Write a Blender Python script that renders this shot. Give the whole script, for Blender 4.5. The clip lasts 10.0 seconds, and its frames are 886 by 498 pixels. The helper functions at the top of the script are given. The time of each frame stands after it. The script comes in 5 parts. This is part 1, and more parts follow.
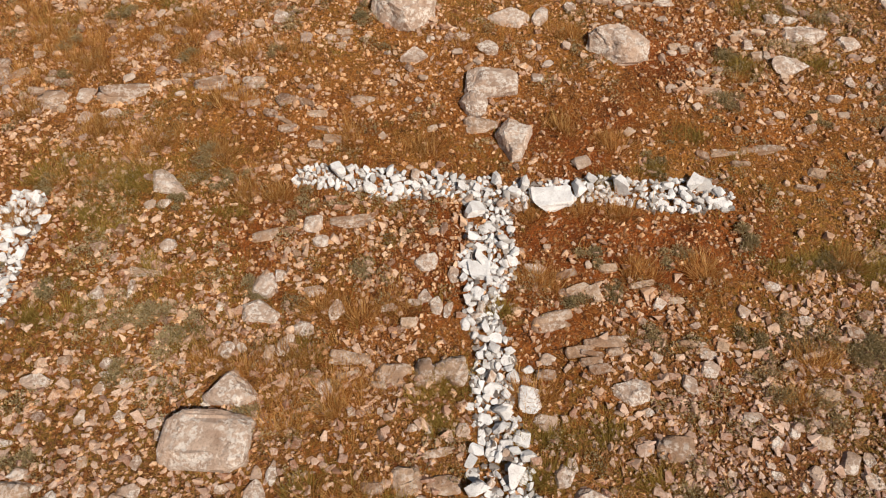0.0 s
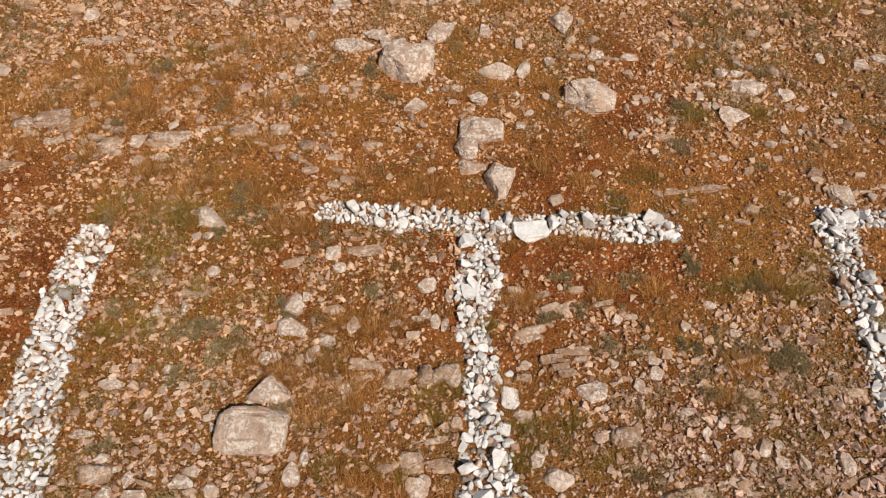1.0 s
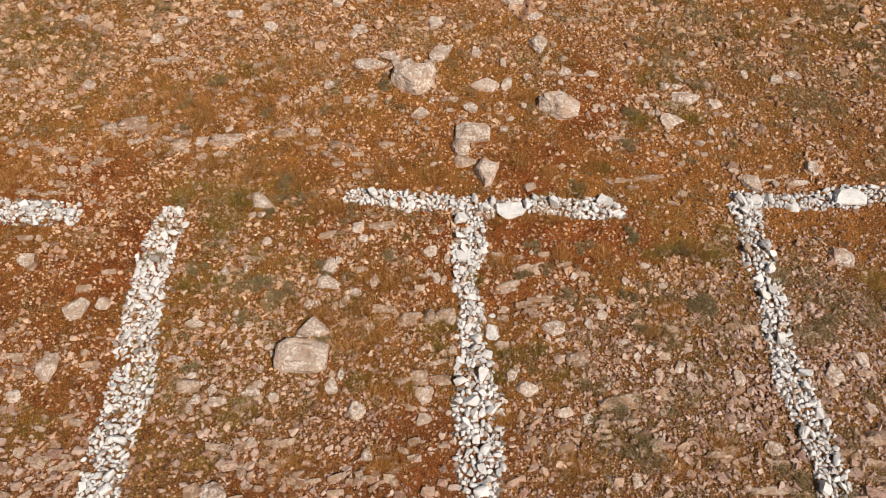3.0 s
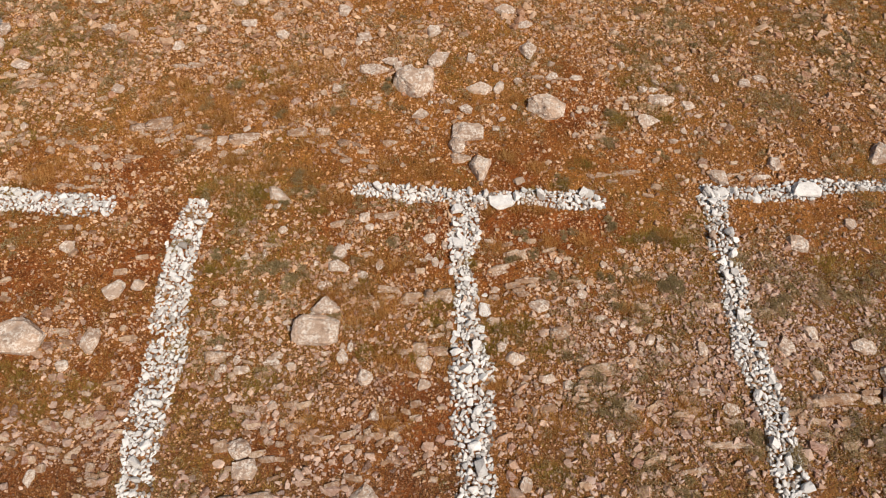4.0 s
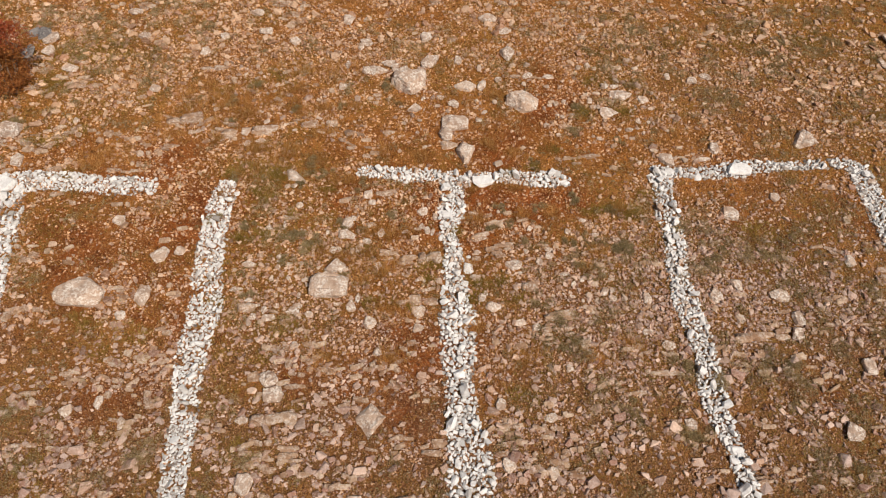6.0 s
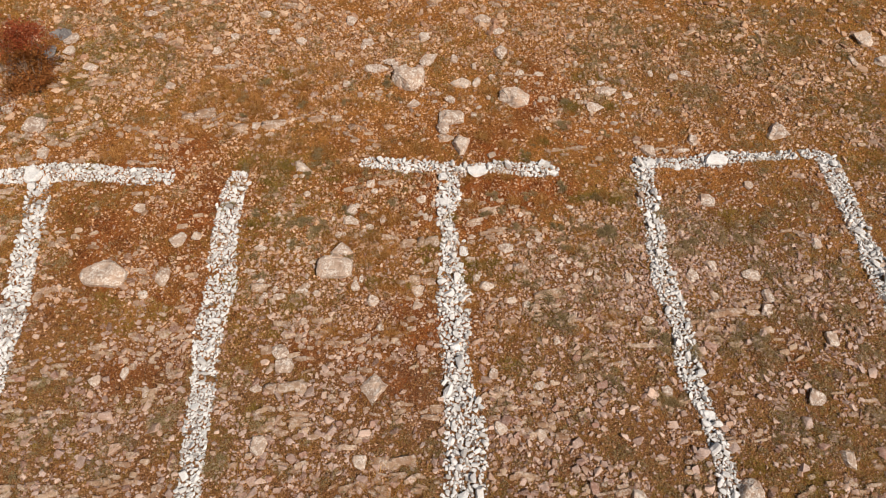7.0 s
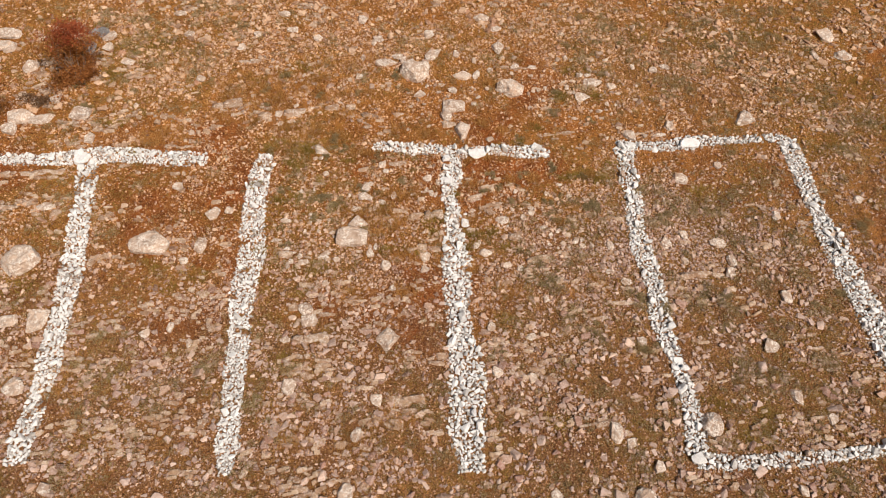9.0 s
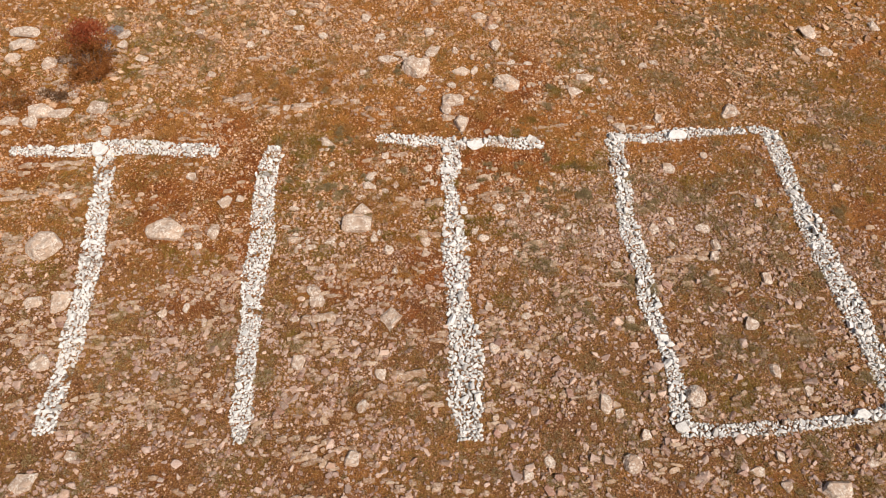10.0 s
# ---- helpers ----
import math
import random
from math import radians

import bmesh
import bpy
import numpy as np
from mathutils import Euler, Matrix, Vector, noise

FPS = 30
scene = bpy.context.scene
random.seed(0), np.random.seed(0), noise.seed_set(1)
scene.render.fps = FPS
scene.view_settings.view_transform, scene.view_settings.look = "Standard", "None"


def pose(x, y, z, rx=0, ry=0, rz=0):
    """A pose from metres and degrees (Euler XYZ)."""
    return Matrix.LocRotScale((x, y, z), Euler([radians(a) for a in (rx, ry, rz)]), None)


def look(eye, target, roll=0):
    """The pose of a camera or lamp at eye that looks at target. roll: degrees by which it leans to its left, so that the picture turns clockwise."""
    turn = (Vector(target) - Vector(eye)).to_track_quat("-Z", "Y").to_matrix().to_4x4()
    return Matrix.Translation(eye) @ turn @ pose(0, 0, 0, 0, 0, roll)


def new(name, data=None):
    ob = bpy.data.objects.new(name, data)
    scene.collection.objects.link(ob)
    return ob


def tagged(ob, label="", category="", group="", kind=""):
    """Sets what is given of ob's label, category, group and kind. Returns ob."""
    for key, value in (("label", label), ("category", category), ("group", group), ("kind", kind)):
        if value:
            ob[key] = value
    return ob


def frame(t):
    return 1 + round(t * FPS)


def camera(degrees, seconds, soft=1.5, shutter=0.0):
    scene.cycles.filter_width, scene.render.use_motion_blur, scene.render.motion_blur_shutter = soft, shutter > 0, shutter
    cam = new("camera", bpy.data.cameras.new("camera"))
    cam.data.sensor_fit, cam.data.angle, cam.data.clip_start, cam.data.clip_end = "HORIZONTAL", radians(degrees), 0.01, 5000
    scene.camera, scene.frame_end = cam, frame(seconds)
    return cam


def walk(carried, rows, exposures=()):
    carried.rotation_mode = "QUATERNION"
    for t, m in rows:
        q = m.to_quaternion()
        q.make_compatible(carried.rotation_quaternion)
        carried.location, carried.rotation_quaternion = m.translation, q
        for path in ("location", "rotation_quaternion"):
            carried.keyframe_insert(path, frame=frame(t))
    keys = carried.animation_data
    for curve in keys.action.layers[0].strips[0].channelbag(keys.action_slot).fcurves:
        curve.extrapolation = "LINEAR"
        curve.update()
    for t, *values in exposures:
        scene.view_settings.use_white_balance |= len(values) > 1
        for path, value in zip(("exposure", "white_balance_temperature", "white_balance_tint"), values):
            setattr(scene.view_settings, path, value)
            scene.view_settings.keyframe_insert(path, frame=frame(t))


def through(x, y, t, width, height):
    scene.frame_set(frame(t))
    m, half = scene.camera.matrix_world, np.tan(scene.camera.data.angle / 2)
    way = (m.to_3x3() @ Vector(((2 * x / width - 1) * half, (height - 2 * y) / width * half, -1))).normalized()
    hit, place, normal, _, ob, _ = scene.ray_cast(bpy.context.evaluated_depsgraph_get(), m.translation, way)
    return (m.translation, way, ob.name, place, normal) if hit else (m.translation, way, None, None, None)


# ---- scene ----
# A stony hillside, tilted by SLOPE about x. Plan coordinates on the slope: u across, v up the slope, h out of it.
SLOPE = 30.0
HILL = pose(0, 0, 0, SLOPE)
cam = camera(70.0, 10.0, 1.15)
PATH = [
    (0, (-0.147, -6.195, 8.078), (-0.191, -5.165, 6.364), -1.0),
    (0.5, (-0.136, -6.5, 9.049), (-0.176, -5.474, 7.334), -0.7),
    (1, (-0.1, -6.846, 10.027), (-0.138, -5.815, 8.314), -0.8),
    (1.5, (-0.085, -7.33, 10.795), (-0.12, -6.298, 9.082), -0.6),
    (2, (-0.087, -7.955, 11.487), (-0.12, -6.926, 9.773), -0.6),
    (2.5, (-0.052, -8.573, 12.102), (-0.09, -7.544, 10.388), -0.9),
    (4, (0.067, -10.245, 14.121), (0.031, -9.226, 12.4), -0.9),
    (4.5, (0.124, -10.854, 14.717), (0.091, -9.831, 12.999), -0.9),
    (5, (0.203, -11.479, 15.307), (0.172, -10.454, 13.59), -0.9),
    (5.5, (0.27, -12.09, 15.844), (0.24, -11.065, 14.126), -0.9),
    (7, (0.46, -13.891, 17.471), (0.431, -12.87, 15.752), -1.1),
    (7.5, (0.429, -14.433, 17.923), (0.402, -13.414, 16.203), -1.0),
    (8, (0.376, -15.032, 18.434), (0.349, -14.013, 16.713), -1.0),
    (8.5, (0.348, -15.53, 18.846), (0.322, -14.511, 17.125), -1.0),
    (9, (0.337, -16.102, 19.336), (0.31, -15.086, 17.614), -1.1),
    (9.5, (0.353, -16.632, 19.723), (0.324, -15.615, 18.001), -1.2),
    (10, (0.358, -17.216, 20.191), (0.331, -16.201, 18.468), -1.2),
]
walk(cam, [(t, HILL @ look(eye, target, roll)) for t, eye, target, roll in PATH], [(0, -0.23), (2.0, -0.28), (4.0, -0.27), (7.6, -0.28), (8.8, -0.14), (10, -0.14)])

# ---- light: low warm sun behind the camera and to its right, clear sky ----
SUN_UP, SUN_TURN = 30.0, 148.0
world = bpy.data.worlds.new("sky")
world.use_nodes = True
scene.world = world
wt = world.node_tree
sky = wt.nodes.new("ShaderNodeTexSky")
sky.sky_type, sky.sun_disc = "NISHITA", False
sky.sun_elevation, sky.sun_rotation = radians(SUN_UP), radians(SUN_TURN)
wt.nodes["Background"].inputs["Strength"].default_value = 0.046
wt.links.new(sky.outputs[0], wt.nodes["Background"].inputs["Color"])
sun = new("sun", bpy.data.lights.new("sun", "SUN"))
sun.data.energy, sun.data.angle, sun.data.color = 4.95, radians(0.5), (1.0, 0.886, 0.765)
toward = Vector((math.sin(radians(SUN_TURN)) * math.cos(radians(SUN_UP)), math.cos(radians(SUN_TURN)) * math.cos(radians(SUN_UP)), math.sin(radians(SUN_UP))))
sun.matrix_world = look(toward * 60, (0, 0, 0))


# ---- materials ----
def nodes_of(name, rough=0.9):
    m = bpy.data.materials.new(name)
    m.use_nodes = True
    t = m.node_tree
    b = t.nodes["Principled BSDF"]
    b.inputs["Roughness"].default_value = rough
    b.inputs["Specular IOR Level"].default_value = 0.25
    return m, t, b


def add(t, kind, **values):
    n = t.nodes.new(kind)
    for key, value in values.items():
        n.inputs[key.replace("_", " ")].default_value = value
    return n


def ramp(t, source, stops):
    n = t.nodes.new("ShaderNodeValToRGB")
    while len(n.color_ramp.elements) < len(stops):
        n.color_ramp.elements.new(0.5)
    for e, (at, c) in zip(n.color_ramp.elements, stops):
        e.position, e.color = at, (*c, 1)
    t.links.new(source, n.inputs[0])
    return n.outputs[0]


def mixed(t, a, b, factor, kind="MIX"):
    n = t.nodes.new("ShaderNodeMix")
    n.data_type, n.blend_type = "RGBA", kind
    for slot, value in ((0, factor), (6, a), (7, b)):
        if isinstance(value, (int, float)):
            n.inputs[slot].default_value = value
        elif isinstance(value, tuple):
            n.inputs[slot].default_value = (*value, 1)
        else:
            t.links.new(value, n.inputs[slot])
    return n.outputs[2]


def grain(t, where, scale, detail=4.0, rough=0.6):
    n = add(t, "ShaderNodeTexNoise", Scale=scale, Detail=detail, Roughness=rough)
    t.links.new(where, n.inputs["Vector"])
    return n.outputs[0]


def bumped(t, b, height, strength, distance):
    n = add(t, "ShaderNodeBump", Strength=strength, Distance=distance)
    t.links.new(height, n.inputs["Height"])
    t.links.new(n.outputs[0], b.inputs["Normal"])


def soil_material():
    m, t, b = nodes_of("soil", 0.95)
    place = t.nodes.new("ShaderNodeNewGeometry").outputs["Position"]
    red = ramp(t, grain(t, place, 1.7, 6, 0.7), [(0.30, (0.110, 0.029, 0.006)), (0.52, (0.250, 0.074, 0.016)), (0.72, (0.390, 0.142, 0.042))])
    tan = ramp(t, grain(t, place, 2.6, 6, 0.7), [(0.30, (0.125, 0.050, 0.011)), (0.52, (0.325, 0.142, 0.035)), (0.72, (0.520, 0.265, 0.082))])
    grey = ramp(t, grain(t, place, 3.1, 6, 0.7), [(0.30, (0.089, 0.036, 0.015)), (0.52, (0.183, 0.086, 0.039)), (0.72, (0.286, 0.154, 0.082))])
    a = t.nodes.new("ShaderNodeAttribute")
    a.attribute_name = "dry"
    c = t.nodes.new("ShaderNodeAttribute")
    c.attribute_name = "gravel"
    base = mixed(t, mixed(t, red, tan, a.outputs["Fac"]), grey, c.outputs["Fac"])
    moss = t.nodes.new("ShaderNodeAttribute")
    moss.attribute_name = "green"
    films = ramp(t, grain(t, place, 7.0, 5, 0.7), [(0.42, (0, 0, 0)), (0.56, (1, 1, 1))])
    base = mixed(t, base, (0.250, 0.168, 0.040), mixed(t, films, moss.outputs["Fac"], 1.0, "MULTIPLY"))
    # Crumbs and flakes trodden into the earth, thicker where gravel lies.
    wobble = add(t, "ShaderNodeTexNoise", Scale=14.0, Detail=3.0)
    t.links.new(place, wobble.inputs["Vector"])
    shifted = t.nodes.new("ShaderNodeVectorMath")
    shifted.operation = "MULTIPLY_ADD"
    t.links.new(wobble.outputs["Color"], shifted.inputs[0])
    shifted.inputs[1].default_value = (0.07, 0.07, 0.07)
    t.links.new(place, shifted.inputs[2])
    relief_of = grain(t, place, 20.0, 7, 0.78)
    for scale, often in ((11.0, 0.21), (19.0, 0.31), (34.0, 0.38)):
        cell = add(t, "ShaderNodeTexVoronoi", Scale=scale)
        t.links.new(shifted.outputs[0], cell.inputs["Vector"])
        parts = t.nodes.new("ShaderNodeSeparateColor")
        t.links.new(cell.outputs["Color"], parts.inputs[0])
        lot = t.nodes.new("ShaderNodeMath")
        lot.operation = "MULTIPLY_ADD"
        t.links.new(c.outputs["Fac"], lot.inputs[0])
        lot.inputs[1].default_value = 0.46
        t.links.new(parts.outputs[0], lot.inputs[2])
        chosen = ramp(t, lot.outputs[0], [(1.0 - often, (0, 0, 0)), (1.02 - often, (1, 1, 1))])
        inside = ramp(t, cell.outputs["Distance"], [(0.30, (1, 1, 1)), (0.52, (0, 0, 0))])
        flake = mixed(t, chosen, inside, 1.0, "MULTIPLY")
        shade = ramp(t, parts.outputs[1], [(0.0, (0.27, 0.120, 0.050)), (0.5, (0.43, 0.240, 0.125)), (1.0, (0.60, 0.395, 0.235))])
        base = mixed(t, base, shade, mixed(t, (0, 0, 0), flake, 0.85))
        relief_of = mixed(t, relief_of, flake, 0.45, "ADD")
    # Matted straw over the earth, and dark humus deepened to imitate shaded gaps.
    straws = ramp(t, grain(t, place, 24.0, 6, 0.8), [(0.54, (0, 0, 0)), (0.60, (1, 1, 1))])
    base = mixed(t, base, (0.53, 0.270, 0.100), mixed(t, (0, 0, 0), straws, 0.40))
    base = mixed(t, base, (0.68, 0.385, 0.150), mixed(t, mixed(t, (0, 0, 0), straws, 0.62), a.outputs["Fac"], 1.0, "MULTIPLY"))
    humus_and_shade = ramp(t, grain(t, place, 8.0, 5, 0.75), [(0.38, (1, 1, 1)), (0.45, (0, 0, 0))])
    base = mixed(t, base, (0.060, 0.026, 0.011), mixed(t, (0, 0, 0), humus_and_shade, 0.75))
    crumbs = ramp(t, grain(t, place, 30.0, 5, 0.75), [(0.36, (0.36, 0.33, 0.30)), (0.50, (0.85, 0.83, 0.80)), (0.64, (1.45, 1.38, 1.28))])
    base = earth_tint(t, mixed(t, base, crumbs, 0.8, "MULTIPLY"))
    t.links.new(base, b.inputs["Base Color"])
    bumped(t, b, relief_of, 1.0, 0.05)
    return m


def earth_tint(t, tone, cold=(1.01, 0.95, 0.97), warm=(1.15, 0.98, 0.76)):
    """Warmer in tone up the slope, greyer towards its foot, by the mesh's own "warm" values."""
    n = t.nodes.new("ShaderNodeAttribute")
    n.attribute_name = "warm"
    return mixed(t, tone, ramp(t, n.outputs["Fac"], [(0.0, cold), (1.0, warm)]), 1.0, "MULTIPLY")


def stone_material(name, stops, vary, lichen=0.5, dirt=0.35, scale=1.0, tinted=False, clouds=0.8, relief_strength=0.8):
    """Weathered limestone; vary: "Random" of the object or "Random Per Island" of the geometry."""
    m, t, b = nodes_of(name, 0.85)
    if vary == "Random":
        chance = t.nodes.new("ShaderNodeObjectInfo").outputs["Random"]
    else:
        chance = t.nodes.new("ShaderNodeNewGeometry").outputs["Random Per Island"]
    place = t.nodes.new("ShaderNodeNewGeometry").outputs["Position"]
    tone = ramp(t, chance, stops)
    cloud = ramp(t, grain(t, place, 5.0 * scale, 5, 0.65), [(0.30, (0.62, 0.58, 0.55)), (0.55, (1, 1, 1)), (0.75, (1.18, 1.15, 1.10))])
    tone = mixed(t, tone, cloud, clouds, "MULTIPLY")
    spots = ramp(t, grain(t, place, 15.0 * scale, 6, 0.75), [(0.49, (0, 0, 0)), (0.515, (1, 1, 1))])
    where = ramp(t, grain(t, place, 4.3 * scale, 3, 0.6), [(0.42, (0, 0, 0)), (0.52, (1, 1, 1))])
    tone = mixed(t, tone, (0.88, 0.81, 0.74), mixed(t, (0, 0, 0), mixed(t, spots, where, 1.0, "MULTIPLY"), lichen))
    stain = ramp(t, grain(t, place, 3.1 * scale, 4, 0.6), [(0.50, (0, 0, 0)), (0.70, (1, 1, 1))])
    tone = mixed(t, tone, (0.30, 0.145, 0.066), mixed(t, (0, 0, 0), stain, dirt))
    pits = ramp(t, grain(t, place, 40.0 * scale, 4, 0.7), [(0.30, (0.5, 0.47, 0.45)), (0.48, (1, 1, 1))])
    tone = mixed(t, tone, pits, 0.6, "MULTIPLY")
    if tinted:
        tone = earth_tint(t, tone, (0.985, 0.93, 0.975), (1.12, 0.985, 0.85))
    t.links.new(tone, b.inputs["Base Color"])
    bumped(t, b, grain(t, place, 11.0 * scale, 8, 0.72), relief_strength, 0.07 / scale)
    return m


def leaf_material(name, stops, through=0.25):
    m, t, b = nodes_of(name, 0.75)
    chance = t.nodes.new("ShaderNodeNewGeometry").outputs["Random Per Island"]
    place = t.nodes.new("ShaderNodeNewGeometry").outputs["Position"]
    tone = ramp(t, chance, stops)
    patch = ramp(t, grain(t, place, 1.3, 3), [(0.35, (0.72, 0.70, 0.62)), (0.65, (1.2, 1.15, 1.1))])
    tone = mixed(t, tone, patch, 0.8, "MULTIPLY")
    t.links.new(tone, b.inputs["Base Color"])
    lit_through = t.nodes.new("ShaderNodeBsdfTranslucent")
    both = t.nodes.new("ShaderNodeMixShader")
    both.inputs[0].default_value = through
    t.links.new(tone, lit_through.inputs["Color"])
    t.links.new(b.outputs[0], both.inputs[1])
    t.links.new(lit_through.outputs[0], both.inputs[2])
    t.links.new(both.outputs[0], t.nodes["Material Output"].inputs["Surface"])
    return m


SOIL = soil_material()
PALE = [(0.0, (0.190, 0.112, 0.070)), (0.2, (0.390, 0.238, 0.172)), (0.4, (0.400, 0.308, 0.246)), (0.6, (0.530, 0.366, 0.250)), (0.8, (0.545, 0.432, 0.360)), (1.0, (0.740, 0.575, 0.440))]
ROCK = stone_material("limestone", [(0.0, (0.490, 0.360, 0.280)), (0.5, (0.585, 0.437, 0.342)), (1.0, (0.680, 0.522, 0.415))], "Random", 0.85, 0.30)
LEDGE = stone_material("bedrock", [(0.0, (0.410, 0.268, 0.182)), (1.0, (0.560, 0.392, 0.275))], "Random", 0.5, 0.6)
# Darker copy of the limestone, with the rock's shade put into its colour.
DARK = stone_material("shaded_blue_grey_limestone", [(0.0, (0.19, 0.18, 0.185)), (1.0, (0.29, 0.275, 0.27))], "Random", 0.2, 0.2)
RUBBLE = stone_material("rubble_stone", PALE, "Random Per Island", 0.25, 0.28, 2.0, True, 0.6, 0.3)
GRIT = stone_material("grit_stone", [(0.0, (0.180, 0.072, 0.024)), (0.25, (0.370, 0.190, 0.085)), (0.6, (0.610, 0.390, 0.220)), (1.0, (0.800, 0.590, 0.390))], "Random Per Island", 0.1, 0.3, 2.5, True, 0.6, 0.2)
WHITE = stone_material("whitewashed_stone", [(0.0, (0.40, 0.37, 0.34)), (0.08, (0.72, 0.71, 0.70)), (0.4, (0.84, 0.84, 0.84)), (1.0, (0.90, 0.90, 0.90))], "Random", 0.0, 0.14, 1.6, clouds=0.45, relief_strength=0.5)
STRAW = leaf_material("dry_grass_blades", [(0.0, (0.280, 0.110, 0.026)), (0.35, (0.490, 0.235, 0.062)), (0.7, (0.640, 0.370, 0.125)), (1.0, (0.780, 0.550, 0.250))], 0.48)
OLIVE = leaf_material("olive_grass_blades", [(0.0, (0.210, 0.140, 0.024)), (0.5, (0.350, 0.245, 0.055)), (1.0, (0.500, 0.370, 0.115))], 0.45)
SAGE = leaf_material("sage_leaves", [(0.0, (0.300, 0.238, 0.122)), (0.5, (0.450, 0.368, 0.205)), (1.0, (0.570, 0.480, 0.305))], 0.45)
RUST = leaf_material("rusty_leaves", [(0.0, (0.300, 0.120, 0.042)), (0.5, (0.460, 0.205, 0.070)), (1.0, (0.580, 0.300, 0.105))], 0.5)
CRIMSON = leaf_material("crimson_leaves", [(0.0, (0.320, 0.085, 0.040)), (0.5, (0.500, 0.135, 0.062)), (1.0, (0.620, 0.205, 0.090))], 0.5)
UMBER = leaf_material("umber_leaves", [(0.0, (0.14, 0.080, 0.046)), (1.0, (0.30, 0.180, 0.105))], 0.4)
TWIG, _t, _b = nodes_of("grey_twig", 0.9)
_p = _t.nodes.new("ShaderNodeNewGeometry").outputs["Position"]
_t.links.new(ramp(_t, grain(_t, _p, 20.0), [(0.3, (0.18, 0.118, 0.075)), (0.7, (0.34, 0.255, 0.185))]), _b.inputs["Base Color"])


# ---- the lie of the land ----
def lattice(u, v, size, seed):
    """Smooth random field, 0 to 1, with features about size metres across."""
    table = np.random.RandomState(seed).rand(128, 128)
    a, b = np.asarray(u, float) / size + 500.37, np.asarray(v, float) / size + 500.71
    i, j = np.floor(a).astype(int), np.floor(b).astype(int)
    p, q = a - i, b - j
    p, q = p * p * (3 - 2 * p), q * q * (3 - 2 * q)
    g = lambda k, l: table[k % 128, l % 128]
    return (g(i, j) * (1 - p) + g(i + 1, j) * p) * (1 - q) + (g(i, j + 1) * (1 - p) + g(i + 1, j + 1) * p) * q


def blob(u, v, cu, cv, ru, rv):
    return np.exp(-(((u - cu) / ru) ** 2 + ((v - cv) / rv) ** 2))


def relief(u, v):
    h = 0.10 * (lattice(u, v, 5.0, 1) - 0.5) + 0.07 * (lattice(u, v, 1.3, 2) - 0.5) + 0.065 * (lattice(u, v, 0.45, 3) - 0.5)
    return h + 0.04 * (lattice(u, v, 0.2, 4) - 0.5)


def low_down(v):
    """0 above the middle of the slope, 1 towards its foot."""
    return 1 / (1 + np.exp(np.clip((np.asarray(v, float) + 5.5) / 1.2, -40, 40)))


def warmth(u, v):
    return 1 / (1 + np.exp(np.clip(-(np.asarray(v, float) + 5.0 - 5.0 * blob(u, v, 9, -4, 5, 3) - 7.0 * blob(u, v, 17, 4, 7, 9) - 4.5 * blob(u, v, 9.5, 5.0, 3.5, 3.0)) / 1.4, -40, 40)))


def dryness(u, v):
    """Where tan, straw-littered earth takes over from the red earth."""
    d = 0.54 + 1.2 * (lattice(u, v, 2.2, 11) - 0.5) + 0.9 * (lattice(u, v, 0.7, 12) - 0.5)
    d += 0.85 * blob(u, v, -8.0, 4.8, 6.5, 3.4) + 0.9 * blob(u, v, 15, 4, 7, 6.0) + 0.45 * blob(u, v, -3, 7.0, 8, 3.0) + 0.35 * blob(u, v, 0, 9.0, 24, 3.5)
    d += 0.40 * blob(u, v, -3.5, 3.3, 6.0, 2.6) + 0.5 * blob(u, v, 9.5, 4.5, 4.0, 2.8) - 0.4 * blob(u, v, -5.0, -4.6, 4.0, 2.4)
    d -= 0.45 * blob(u, v, 0.8, 1.9, 3.0, 1.6) + 0.9 * blob(u, v, 3.0, -1.1, 2.4, 0.75) + 0.55 * blob(u, v, -9.6, -3.2, 3.2, 2.6)
    d -= 0.4 * blob(u, v, 9.5, -1.4, 3.0, 1.0) + 0.3 * blob(u, v, -4.5, -1.3, 3.5, 1.0) + 0.4 * blob(u, v, 4.5, -6.5, 3, 2)
    return np.clip(d, 0, 1)


